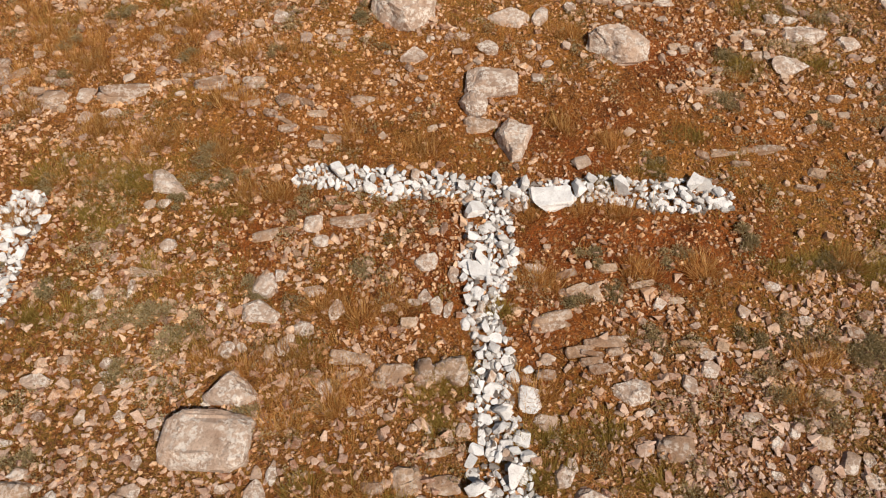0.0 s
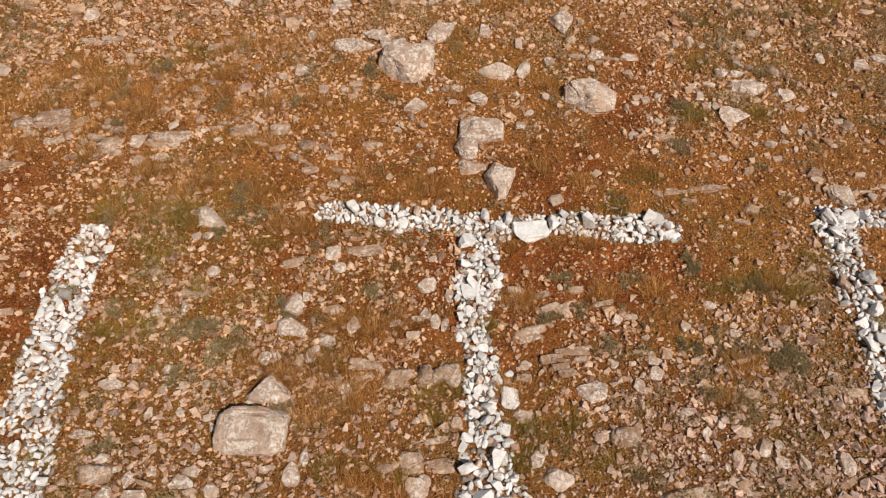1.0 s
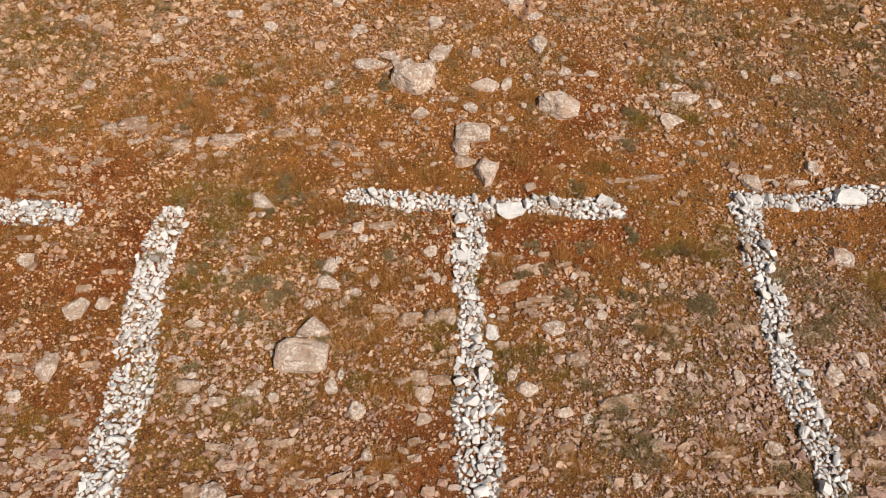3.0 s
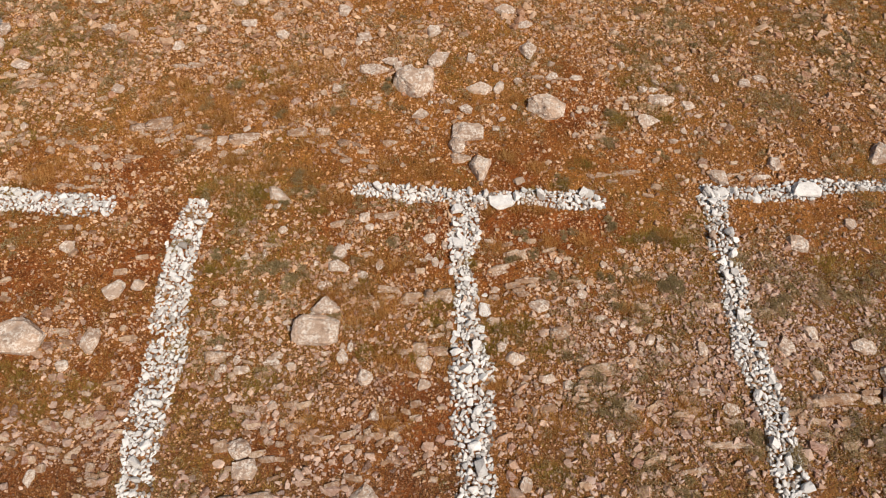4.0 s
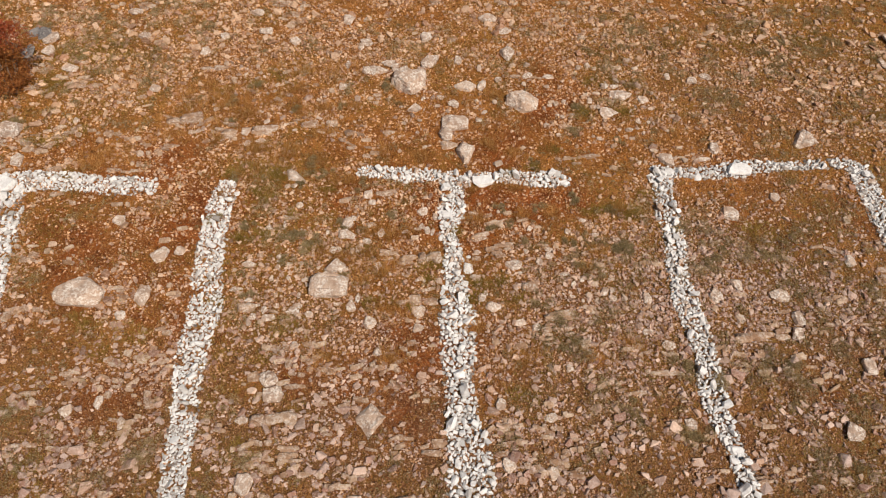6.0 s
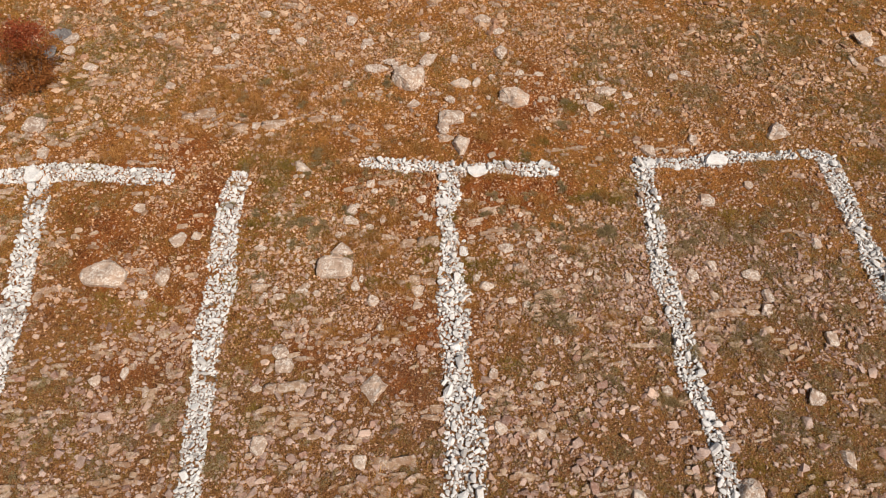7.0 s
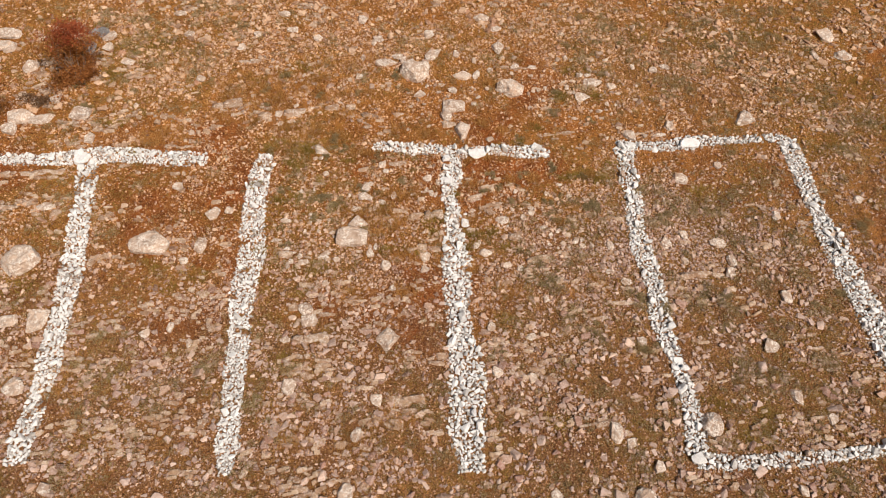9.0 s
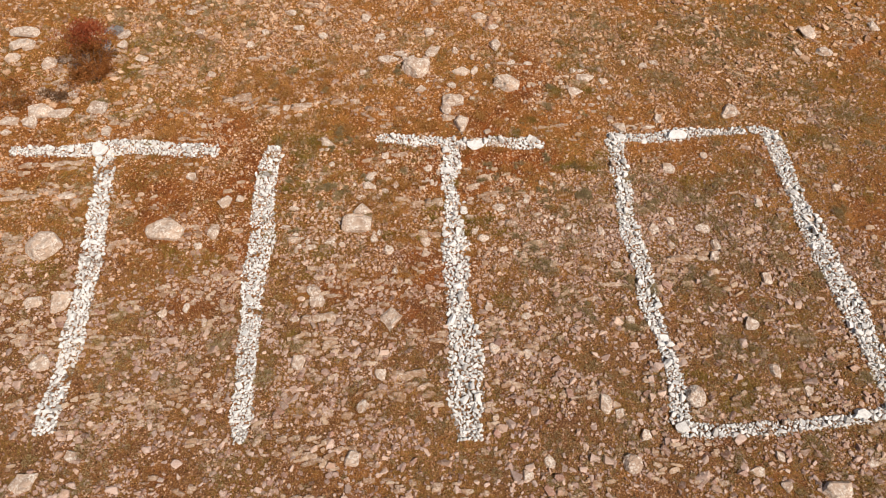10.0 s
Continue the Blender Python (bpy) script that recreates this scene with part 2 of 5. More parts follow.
def stoniness(u, v):
    """How thickly loose stones lie, about 0 to 2."""
    d = 0.64 + 1.3 * (lattice(u, v, 2.0, 21) - 0.5) + 1.5 * (lattice(u, v, 0.75, 22) - 0.5)
    d += 0.9 * blob(u, v, 4.5, -4.4, 2.6, 1.8) + 0.25 * blob(u, v, -3.5, -3.0, 2.5, 2.0) + 0.8 * blob(u, v, 9.0, 4.2, 4.5, 2.6)
    d += 0.7 * blob(u, v, 8.0, 4.6, 2.2, 1.6) + 0.6 * blob(u, v, 11.5, 4.0, 4.5, 3.0) - 0.35 * blob(u, v, -5.0, -4.4, 3.5, 1.8) + 1.25 * blob(u, v, -8.5, 5.0, 5.5, 3.0) + 0.5 * blob(u, v, 11, -5.0, 3.5, 4.5) + 0.5 * blob(u, v, -4.5, -10, 7, 2.5)
    d += 0.5 * blob(u, v, -5.0, -5.3, 2.0, 1.0) + 0.60 * low_down(v) + 1.1 * blob(u, v, 7.0, -4.3, 2.6, 1.7) + 0.7 * blob(u, v, 8.5, -2.6, 1.8, 1.2)
    d -= 1.0 * blob(u, v, 3.0, -1.2, 2.2, 0.7) + 0.65 * blob(u, v, 0.2, 1.8, 4.2, 1.5) + 0.25 * blob(u, v, -9.2, -3.0, 2.5, 2.0)
    d -= 0.5 * blob(u, v, 10, -1.2, 2.4, 0.8) + 0.4 * blob(u, v, -6.0, -0.2, 1.6, 0.8)
    return np.clip(d, 0.06, 2.2)


def heaps(u, v):
    """Loose stones gather in drifts and hollows, half a metre across; about 1 on average."""
    d = np.clip((lattice(u, v, 0.62, 23) * 0.7 + lattice(u, v, 0.25, 24) * 0.3 - 0.30) / 0.40, 0, 1)
    return 0.22 + 1.56 * d * d * (3 - 2 * d)


def greenness(u, v):
    d = 0.35 + 1.2 * (lattice(u, v, 2.4, 31) - 0.5) + 0.8 * (lattice(u, v, 0.9, 32) - 0.5)
    d += 0.6 * blob(u, v, -4.2, -2.9, 1.8, 1.3) + 0.7 * blob(u, v, -4.4, -5.0, 2.2, 0.9) + 0.35 * blob(u, v, -5.8, 0.1, 1.5, 0.9) + 0.5 * blob(u, v, 6.0, -2.0, 2.6, 1.8) + 0.5 * blob(u, v, 1.3, -4.6, 1.5, 0.8) + 0.6 * blob(u, v, 9.0, -4.5, 3.0, 2.2) + 0.45 * blob(u, v, -4.5, -4.2, 3.5, 1.8)
    d += 0.3 * low_down(v) + 0.65 * blob(u, v, 9, 6, 6, 3) + 0.35 * blob(u, v, -12, 7, 7, 3) + 0.9 * blob(u, v, -13, 4.5, 3.5, 2.6) + 0.9 * blob(u, v, 16, 3, 5, 6) + 0.4 * blob(u, v, 9.5, -9.5, 3.5, 2.2)
    d -= 0.7 * blob(u, v, 3.0, -1.2, 2.2, 0.7) + 0.5 * blob(u, v, 0.6, 1.8, 3.0, 1.4)
    return np.clip(d, 0.02, 1.6)


def on_hill(points):
    """Slope coordinates (n, 3) as world coordinates."""
    return np.asarray(points, float) @ np.array(HILL.to_3x3()).T


def mesh_from(name, verts, faces_by_size, material, smooth=False):
    me = bpy.data.meshes.new(name)
    loops = np.concatenate([f.ravel() for f in faces_by_size]).astype(np.int32)
    sizes = np.concatenate([np.full(len(f), f.shape[1]) for f in faces_by_size]).astype(np.int32)
    me.vertices.add(len(verts))
    me.vertices.foreach_set("co", np.asarray(verts, np.float32).ravel())
    me.loops.add(len(loops))
    me.loops.foreach_set("vertex_index", loops)
    me.polygons.add(len(sizes))
    me.polygons.foreach_set("loop_start", np.concatenate([[0], np.cumsum(sizes)[:-1]]).astype(np.int32))
    me.polygons.foreach_set("use_smooth", np.full(len(sizes), smooth))
    me.update(calc_edges=True)
    me.validate()
    me.materials.append(material)
    return me


def spread(fine_from, fine_to, step, far):
    """Stations that are step apart in the middle and widen outwards to far."""
    middle = np.arange(fine_from, fine_to + step / 2, step)
    out, grow = [], step
    while sum(out) < far:
        grow *= 1.28
        out.append(grow)
    steps = np.cumsum(out)
    return np.concatenate([(fine_from - steps)[::-1], middle, fine_to + steps])


def ground():
    us, vs = spread(-23, 23, 0.13, 1500), spread(-16, 10.5, 0.13, 1500)
    u, v = np.meshgrid(us, vs)
    # The slope eases into a valley floor below and a hilltop above.
    line = np.linspace(-1700, 1700, 6801)
    ease = np.where(line > 0, np.clip((line - 25) / 70, 0, 1), np.clip((-30 - line) / 60, 0, 1))
    turn = radians(SLOPE) * (1 - ease * ease * (3 - 2 * ease))
    ys, zs = np.cumsum(np.cos(turn)) * 0.5, np.cumsum(np.sin(turn)) * 0.5
    ys, zs = ys - np.interp(0, line, ys), zs - np.interp(0, line, zs)
    h = relief(u, v) + np.clip((np.hypot(u, v) - 40) / 200, 0, 1) * 14 * (lattice(u, v, 90, 5) - 0.5)
    tilt = np.interp(v, line, turn)
    x, y, z = u, np.interp(v, line, ys) - h * np.sin(tilt), np.interp(v, line, zs) + h * np.cos(tilt)
    rows, cols = u.shape
    n = np.arange(rows * cols).reshape(rows, cols)
    quads = np.stack([n[:-1, :-1], n[:-1, 1:], n[1:, 1:], n[1:, :-1]], -1).reshape(-1, 4)
    me = mesh_from("ground", np.stack([x, y, z], -1).reshape(-1, 3), [quads], SOIL, True)
    for name, values in (("warm", warmth(u, v)), ("green", np.clip(greenness(u, v) * 1.15 - 0.18, 0, 0.85)), ("dry", dryness(u, v)), ("gravel", np.clip(stoniness(u, v) * 0.50 - 0.45 + 0.36 * low_down(v), 0, 0.7))):
        me.attributes.new(name, "FLOAT", "POINT").data.foreach_set("value", values.ravel().astype(np.float32))
    tagged(new("ground", me), "steep slope of red-brown earth with dry tan patches", "ground", kind="structure")


ground()


# ---- stone shapes ----
def ball(level):
    bm = bmesh.new()
    bmesh.ops.create_icosphere(bm, subdivisions=level, radius=1.0)
    verts = np.array([v.co[:] for v in bm.verts])
    faces = np.array([[v.index for v in f.verts] for f in bm.faces])
    bm.free()
    return verts, faces


def boxy_ball():
    """A ball of 26 corners and 24 four-sided faces."""
    bm = bmesh.new()
    bmesh.ops.create_cube(bm, size=2.0)
    bmesh.ops.subdivide_edges(bm, edges=bm.edges[:], cuts=1, use_grid_fill=True)
    bm.verts.index_update()
    verts = np.array([v.co[:] for v in bm.verts])
    faces = np.array([[v.index for v in f.verts] for f in bm.faces])
    bm.free()
    return verts / np.linalg.norm(verts, axis=1, keepdims=True), faces


def chipped(verts, rng, cuts, low, high, plan=(), square=1.0, sides=0):
    """Stone-like: a ball squared off, cut by random planes, and by upright planes given as (degrees, distance).
    sides: how many uneven flanks it has, under a flat, tilted top."""
    p = np.sign(verts) * np.abs(verts) ** square
    if sides:
        first = rng.uniform(0, 360)
        plan = (*plan, *((first + 360 * (k + rng.uniform(-0.3, 0.3)) / sides, rng.uniform(0.58, 0.84)) for k in range(sides)))
        for _ in range(2):
            n = np.array([rng.uniform(-0.32, 0.32), rng.uniform(-0.40, 0.25), 1.0])
            n /= np.linalg.norm(n)
            p = p - np.maximum(p @ n - rng.uniform(0.42, 0.66), 0)[:, None] * n
    for _ in range(cuts):
        n = rng.normal(size=3)
        n /= np.linalg.norm(n)
        p = p - np.maximum(p @ n - rng.uniform(low, high), 0)[:, None] * n
    for degrees, distance in plan:
        n = np.array([math.cos(radians(degrees)), math.sin(radians(degrees)), rng.uniform(0.08, 0.34)])
        n /= np.linalg.norm(n)
        p = p - np.maximum(p @ n - distance, 0)[:, None] * n
    low_corner, high_corner = p.min(0), p.max(0)
    return (p - (low_corner + high_corner) / 2) / (high_corner - low_corner)


BALLS = {level: ball(level) for level in (3, 4)}
rock_count = 0
TAKEN = []


def rock_object(name, u, v, width, depth, height, material, label, category, level=3, cuts=11, low=0.55, high=0.92, plan=(), square=0.8, turn=None, sink=0.30, rough=0.045, dents=(), sides=0):
    global rock_count
    rock_count += 1
    rng = np.random.RandomState(1000 + rock_count)
    verts, faces = BALLS[level]
    p = chipped(verts, rng, cuts, low, high, plan, square, sides)
    for degrees, reach, deep in dents:
        c = np.array([0.5 * math.cos(radians(degrees)), 0.5 * math.sin(radians(degrees)), 0.1])
        fall = np.exp(-(((p - c) / reach) ** 2)[:, :2].sum(1))
        p = p - fall[:, None] * deep * np.array([c[0], c[1], 0.25]) * 2
    size = np.array([width, depth, height * 1.25])
    off = rng.rand(3) * 50
    q = p * size
    unit = max(0.25, min(width, depth))
    for k, w in enumerate(verts):
        s = Vector(q[k] / unit * 3.2 + off)
        n = noise.fractal(s, 0.65, 2.1, 6) + 0.45 * (abs(noise.noise(s * 2.7)) - 0.25)
        q[k] += w * n * rough * unit
    q[:, 2] += height * 1.25 * (0.5 - sink)
    me = mesh_from(name, q, [faces], material)
    ob = new(name, me)
    angle = rng.uniform(-6, 6) if turn is None else turn
    ob.matrix_world = HILL @ pose(u, v, float(relief(u, v)), 0, 0, angle)
    tagged(ob, label, category)
    TAKEN.append((u, v, width * 0.46, depth * 0.46))
    return ob


SHAPES = ("angular", "blocky", "flat-topped", "wedge-shaped", "rounded")


def shape_options():
    return (dict(square=0.85, sides=4), dict(square=0.5, sides=3, cuts=4), dict(square=0.6, sides=5, cuts=6), dict(square=0.8, sides=3), dict(square=0.75, sides=5, cuts=8, low=0.8, high=1.0))[rock_count % 5]


def stone(u, v, width, depth, height):
    shape = SHAPES[rock_count % 5]
    rock_object("stone", u, v, width, depth, height * 0.8, ROCK, f"small {shape} pale grey limestone lying on the red soil", "stone", 3, **shape_options())["group"] = "loose stones on the slope"


def rock(u, v, width, depth, height):
    shape = SHAPES[rock_count % 5]
    level = 4 if width > 0.5 else 3
    rock_object("rock", u, v, width, depth, height * 0.75, ROCK, f"{shape} pale grey limestone rock half sunk in the slope", "rock", level, **shape_options())["group"] = "loose rocks on the slope"


def boulder(u, v, width, depth, height):
    rock_object("boulder", u, v, width, depth, height * 0.8, ROCK, "long weathered grey limestone boulder among dry grass", "boulder", 4, square=0.6, sides=5, cuts=6)["group"] = "boulders"


def dark_rock(u, v, width, depth, height):
    rock_object("rock", u, v, width, depth, height, DARK, "blue-grey limestone rock beside the red bush, coloured as if in shade", "rock", 3)


def white_rock(u, v, width, depth, height):
    ob = rock_object("white_stone", u, v, width, depth, height, WHITE, "large whitewashed limestone set in a line of white stones", "stone", 3, square=0.7, cuts=6, sides=4)
    ob["group"] = "large white stones"


def special(form, u, v, width, depth, height):
    settings = {
        "heart": ("big heart-shaped grey limestone boulder with a notched top edge", dict(square=0.62, cuts=2, low=1.05, high=1.2, plan=((236, 0.74), (318, 0.84), (128, 0.98)), dents=((70, 0.15, 0.48),))),
        "tri": ("wedge-shaped smooth grey limestone beside green tufts", dict(plan=((38, 0.30), (195, 0.62), (270, 0.6)), cuts=4, low=0.8, square=0.7)),
        "rough": ("rough pitted grey limestone boulder with pale lichen", dict(plan=((218, 0.66), (335, 0.80), (38, 0.70), (110, 0.85)), rough=0.075, cuts=6, low=0.85, high=1.05, square=0.6)),
        "peak": ("smooth pale grey limestone with a pointed top edge", dict(square=0.7, cuts=3, low=0.95, high=1.1, plan=((38, 0.50), (146, 0.48), (268, 0.85)))),
        "block": ("oblong weathered grey limestone block with rounded edges", dict(square=0.45, cuts=6, low=0.85, high=1.15)),
        "round": ("rounded grey limestone leaning on bare earth", dict(square=0.9, cuts=7, low=0.75, high=0.95)),
        "tooth": ("tooth-shaped grey limestone boulder, broad above and pointed below", dict(square=0.65, cuts=4, low=0.85, plan=((333, 0.60), (206, 0.58), (65, 0.85), (140, 0.85), (270, 0.92)))),
        "bigA": ("big flat-faced grey limestone boulder speckled with pale lichen", dict(square=0.36, cuts=4, low=1.0, high=1.25, plan=((50, 1.12), (138, 1.25)), sink=0.25)),
        "bigB": ("big broad rounded pale limestone boulder in red earth", dict(square=0.5, cuts=6, low=0.9, high=1.1, plan=((48, 0.82), (135, 0.84)))),
        "bigC": ("big round-topped pale limestone boulder beside white stones", dict(square=0.7, cuts=7, low=0.8, high=1.0, plan=((225, 0.72), (320, 0.74)))),
        "diamond": ("kite-shaped pale limestone slab with sharp edges", dict(square=0.7, plan=((322, 0.40), (215, 0.40), (140, 0.62), (50, 0.60)), cuts=2, low=0.95)),
    }
    label, options = settings[form]
    rock_object("boulder", u, v, width, depth, height, ROCK, label, "boulder", 4, **options)["group"] = "boulders"


def ledge(u, v, width, depth, height):
    """A broken step of bedrock: uneven blocks side by side, each a part, on a lower course."""
    global rock_count
    rock_count += 1
    rng = np.random.RandomState(3000 + rock_count)
    verts, faces = BALLS[3]
    base = new("rock_ledge")
    base.matrix_world = HILL @ pose(u, v, float(relief(u, v)), 0, 0, rng.uniform(1, 7))
    tagged(base, "low broken ledge of layered brownish limestone bedrock", "rock ledge", "bedrock ledges")
    for course in range(2):
        count = max(1, int(round(width / rng.uniform(0.40, 0.75))))
        shares = rng.uniform(0.35, 1.65, count)
        ends = np.concatenate([[0], np.cumsum(shares / shares.sum())]) * width - width / 2
        for a, b in zip(ends[:-1], ends[1:]):
            p = chipped(verts, rng, 6, 0.95, 1.3, ((rng.uniform(200, 340), 0.9), (rng.uniform(20, 160), 0.9)), 0.36)
            q = p * np.array([(b - a) * rng.uniform(0.95, 1.10), depth * rng.uniform(0.7, 1.05), height * rng.uniform(0.7, 1.0)])
            off = rng.rand(3) * 50
            for k in range(len(q)):
                s = q[k] * np.array([6, 9, 22]) + off
                q[k] += verts[k] * noise.fractal(Vector(s), 0.8, 2.1, 4) * 0.10 * min(depth, 0.3)
            block = new("block", mesh_from("block", q, [faces], LEDGE, True))
            block.parent = base
            shift = (-0.20 if course == 0 else 0.14) * depth
            block.matrix_basis = pose((a + b) / 2, shift + rng.uniform(-0.12, 0.12) * depth, height * (-0.12 if course == 0 else 0.10), rng.uniform(-5, 5), rng.uniform(-5, 5), rng.uniform(-9, 9))
    TAKEN.append((u, v, width * 0.48, depth * 0.48))


special("heart", -1.26, 4.01, 1.20, 1.19, 0.50)
boulder(-2.51, 4.52, 0.98, 0.47, 0.19)
rock(-2.04, 4.89, 0.54, 0.35, 0.14)
stone(-3.51, 4.86, 0.23, 0.39, 0.09)
ledge(-6.07, 1.73, 0.88, 0.33, 0.15)
stone(-6.71, 1.68, 0.31, 0.37, 0.13)
ledge(-7.30, 1.58, 0.54, 0.30, 0.13)
rock(-6.16, 1.28, 0.40, 0.23, 0.09)
ledge(-4.57, 1.96, 0.62, 0.25, 0.11)
ledge(-3.80, 2.05, 0.44, 0.20, 0.09)
special("tri", -4.73, -0.21, 0.72, 0.44, 0.17)
rock(-0.99, 2.73, 0.49, 0.36, 0.14)
ledge(-1.75, -0.87, 0.70, 0.17, 0.08)
stone(-2.34, -0.96, 0.29, 0.32, 0.11)
ledge(-8.71, 2.24, 0.78, 0.39, 0.17)
ledge(-8.37, 4.70, 0.95, 0.19, 0.09)
stone(-3.58, 3.77, 0.32, 0.30, 0.12)
ledge(-1.83, 1.64, 0.46, 0.17, 0.08)
stone(-4.75, -0.58, 0.22, 0.18, 0.07)
boulder(0.72, 3.85, 0.87, 0.50, 0.20)
stone(1.34, 3.90, 0.32, 0.50, 0.13)
stone(1.94, 4.18, 0.28, 0.31, 0.11)
special("rough", 2.77, 3.06, 1.21, 1.00, 0.31)
rock(2.98, 4.32, 0.40, 0.31, 0.12)
rock(3.73, 4.29, 0.44, 0.22, 0.09)
stone(5.20, 4.88, 0.24, 0.27, 0.10)
rock(0.34, 2.94, 0.39, 0.33, 0.13)
stone(-0.12, 3.22, 0.31, 0.26, 0.10)
special("block", 0.40, 2.03, 0.94, 0.57, 0.27)
special("round", 0.09, 1.54, 0.48, 0.58, 0.19)
ledge(0.21, 1.09, 0.52, 0.27, 0.12)
special("tooth", 0.77, 0.71, 0.64, 0.82, 0.25)
rock(6.19, 3.40, 0.84, 0.45, 0.18)
rock(5.68, 2.55, 0.63, 0.44, 0.18)
rock(6.98, 3.24, 0.45, 0.41, 0.17)
stone(7.99, 4.34, 0.20, 0.34, 0.08)
rock(7.35, 0.53, 0.48, 0.56, 0.19)
ledge(4.58, 0.66, 1.23, 0.13, 0.06)
white_rock(1.31, -0.42, 0.69, 0.46, 0.14)
white_rock(3.94, -0.42, 0.37, 0.25, 0.07)
white_rock(3.73, -0.09, 0.29, 0.28, 0.09)
special("bigA", -3.23, -4.26, 1.11, 0.73, 0.28)
special("peak", -3.08, -3.52, 0.74, 0.56, 0.20)
stone(-2.54, -4.89, 0.29, 0.41, 0.11)
rock(-2.89, -2.44, 0.57, 0.35, 0.14)
rock(-2.90, -2.04, 0.39, 0.39, 0.16)
stone(-2.71, -1.84, 0.18, 0.20, 0.07)
stone(-2.26, -2.66, 0.35, 0.25, 0.10)
stone(-1.82, -2.39, 0.24, 0.32, 0.10)
stone(-2.17, -2.10, 0.33, 0.19, 0.08)
stone(-4.47, -1.37, 0.26, 0.24, 0.10)
stone(-2.19, -1.27, 0.25, 0.22, 0.09)
rock(-0.60, -1.57, 0.38, 0.30, 0.12)
stone(-0.59, -2.15, 0.21, 0.22, 0.08)
stone(-0.42, -2.30, 0.19, 0.29, 0.07)
rock(-5.72, -3.51, 0.40, 0.24, 0.10)
stone(-5.33, -2.16, 0.24, 0.23, 0.09)
ledge(-0.96, -3.30, 0.51, 0.22, 0.10)
ledge(-1.56, -3.08, 0.55, 0.14, 0.06)
ledge(-0.33, -3.25, 0.71, 0.35, 0.16)
ledge(-0.34, -4.32, 0.42, 0.09, 0.04)
ledge(-0.71, -4.67, 0.37, 0.27, 0.12)
ledge(-0.25, -4.68, 0.41, 0.18, 0.08)
stone(-0.52, -4.92, 0.25, 0.22, 0.09)
ledge(-5.54, -4.93, 0.49, 0.24, 0.10)
stone(-5.03, -5.00, 0.19, 0.26, 0.07)
rock(-4.19, -5.01, 0.39, 0.25, 0.10)
stone(-4.09, -4.86, 0.31, 0.17, 0.07)
stone(-2.92, -4.80, 0.26, 0.14, 0.06)
rock(-5.97, -4.33, 0.43, 0.15, 0.06)
stone(-3.25, -3.03, 0.23, 0.25, 0.09)
stone(-2.47, -2.92, 0.20, 0.34, 0.08)
stone(-1.87, -3.51, 0.28, 0.27, 0.11)
rock(2.17, -3.48, 0.52, 0.37, 0.15)
stone(3.25, -3.13, 0.29, 0.24, 0.10)
stone(2.94, -3.36, 0.23, 0.27, 0.09)
stone(2.59, -2.98, 0.16, 0.15, 0.06)
ledge(1.19, -2.46, 0.59, 0.25, 0.11)
ledge(1.90, -2.75, 0.59, 0.14, 0.07)
ledge(2.62, -4.17, 0.49, 0.24, 0.11)
stone(1.00, -1.66, 0.33, 0.17, 0.07)
white_rock(0.84, -3.61, 0.32, 0.39, 0.10)
stone(1.03, -3.90, 0.32, 0.24, 0.09)
rock(1.53, -4.86, 0.47, 0.37, 0.15)
stone(1.21, -4.56, 0.25, 0.29, 0.10)
stone(-0.03, -4.02, 0.19, 0.20, 0.07)
stone(4.78, -4.29, 0.26, 0.31, 0.10)
stone(4.99, -4.50, 0.26, 0.22, 0.09)
stone(5.01, -4.25, 0.16, 0.19, 0.06)
stone(3.90, -4.08, 0.18, 0.17, 0.07)
stone(4.15, -3.95, 0.14, 0.18, 0.05)
stone(3.87, -2.28, 0.20, 0.20, 0.08)
rock(-8.92, 5.63, 0.46, 0.41, 0.16)
rock(-13.61, 4.58, 0.61, 0.40, 0.16)
rock(-11.42, 6.38, 0.52, 0.35, 0.14)
rock(-5.60, 6.10, 0.44, 0.41, 0.16)
rock(-6.83, 6.71, 0.66, 0.36, 0.14)
rock(-8.33, 6.38, 0.37, 0.39, 0.15)
rock(-10.32, 3.68, 0.45, 0.39, 0.16)
stone(-12.69, 2.12, 0.23, 0.32, 0.09)
rock(-12.11, 7.75, 0.62, 0.37, 0.15)
rock(-7.32, 7.79, 0.62, 0.36, 0.15)
rock(-3.69, 7.29, 0.53, 0.51, 0.20)
rock(-0.70, 6.31, 0.48, 0.56, 0.19)
ledge(-9.33, 2.15, 0.47, 0.28, 0.12)
ledge(-9.13, 1.04, 0.52, 0.12, 0.06)
stone(-10.07, 0.68, 0.25, 0.27, 0.10)
rock(-10.03, -1.99, 0.42, 0.40, 0.16)
rock(1.62, 7.43, 0.73, 0.51, 0.20)
rock(2.27, 6.70, 0.52, 0.35, 0.14)
rock(2.31, 5.50, 0.54, 0.81, 0.22)
rock(8.83, 4.12, 0.41, 0.39, 0.16)
rock(9.33, 4.36, 0.49, 0.31, 0.12)
rock(12.07, 1.42, 0.84, 0.79, 0.32)
stone(8.99, 1.06, 0.35, 0.48, 0.14)
rock(8.56, 0.61, 0.56, 0.18, 0.07)
white_rock(9.65, 0.14, 0.86, 0.52, 0.19)
white_rock(7.36, 0.07, 0.36, 0.30, 0.09)
white_rock(8.26, -0.11, 0.27, 0.35, 0.08)
rock(9.00, -1.57, 0.57, 0.50, 0.20)
stone(10.51, -0.94, 0.33, 0.34, 0.13)
special("bigB", -10.46, -4.51, 1.42, 0.93, 0.39)
rock(-8.64, -4.61, 0.46, 0.66, 0.18)
rock(-8.46, -3.24, 0.54, 0.58, 0.21)
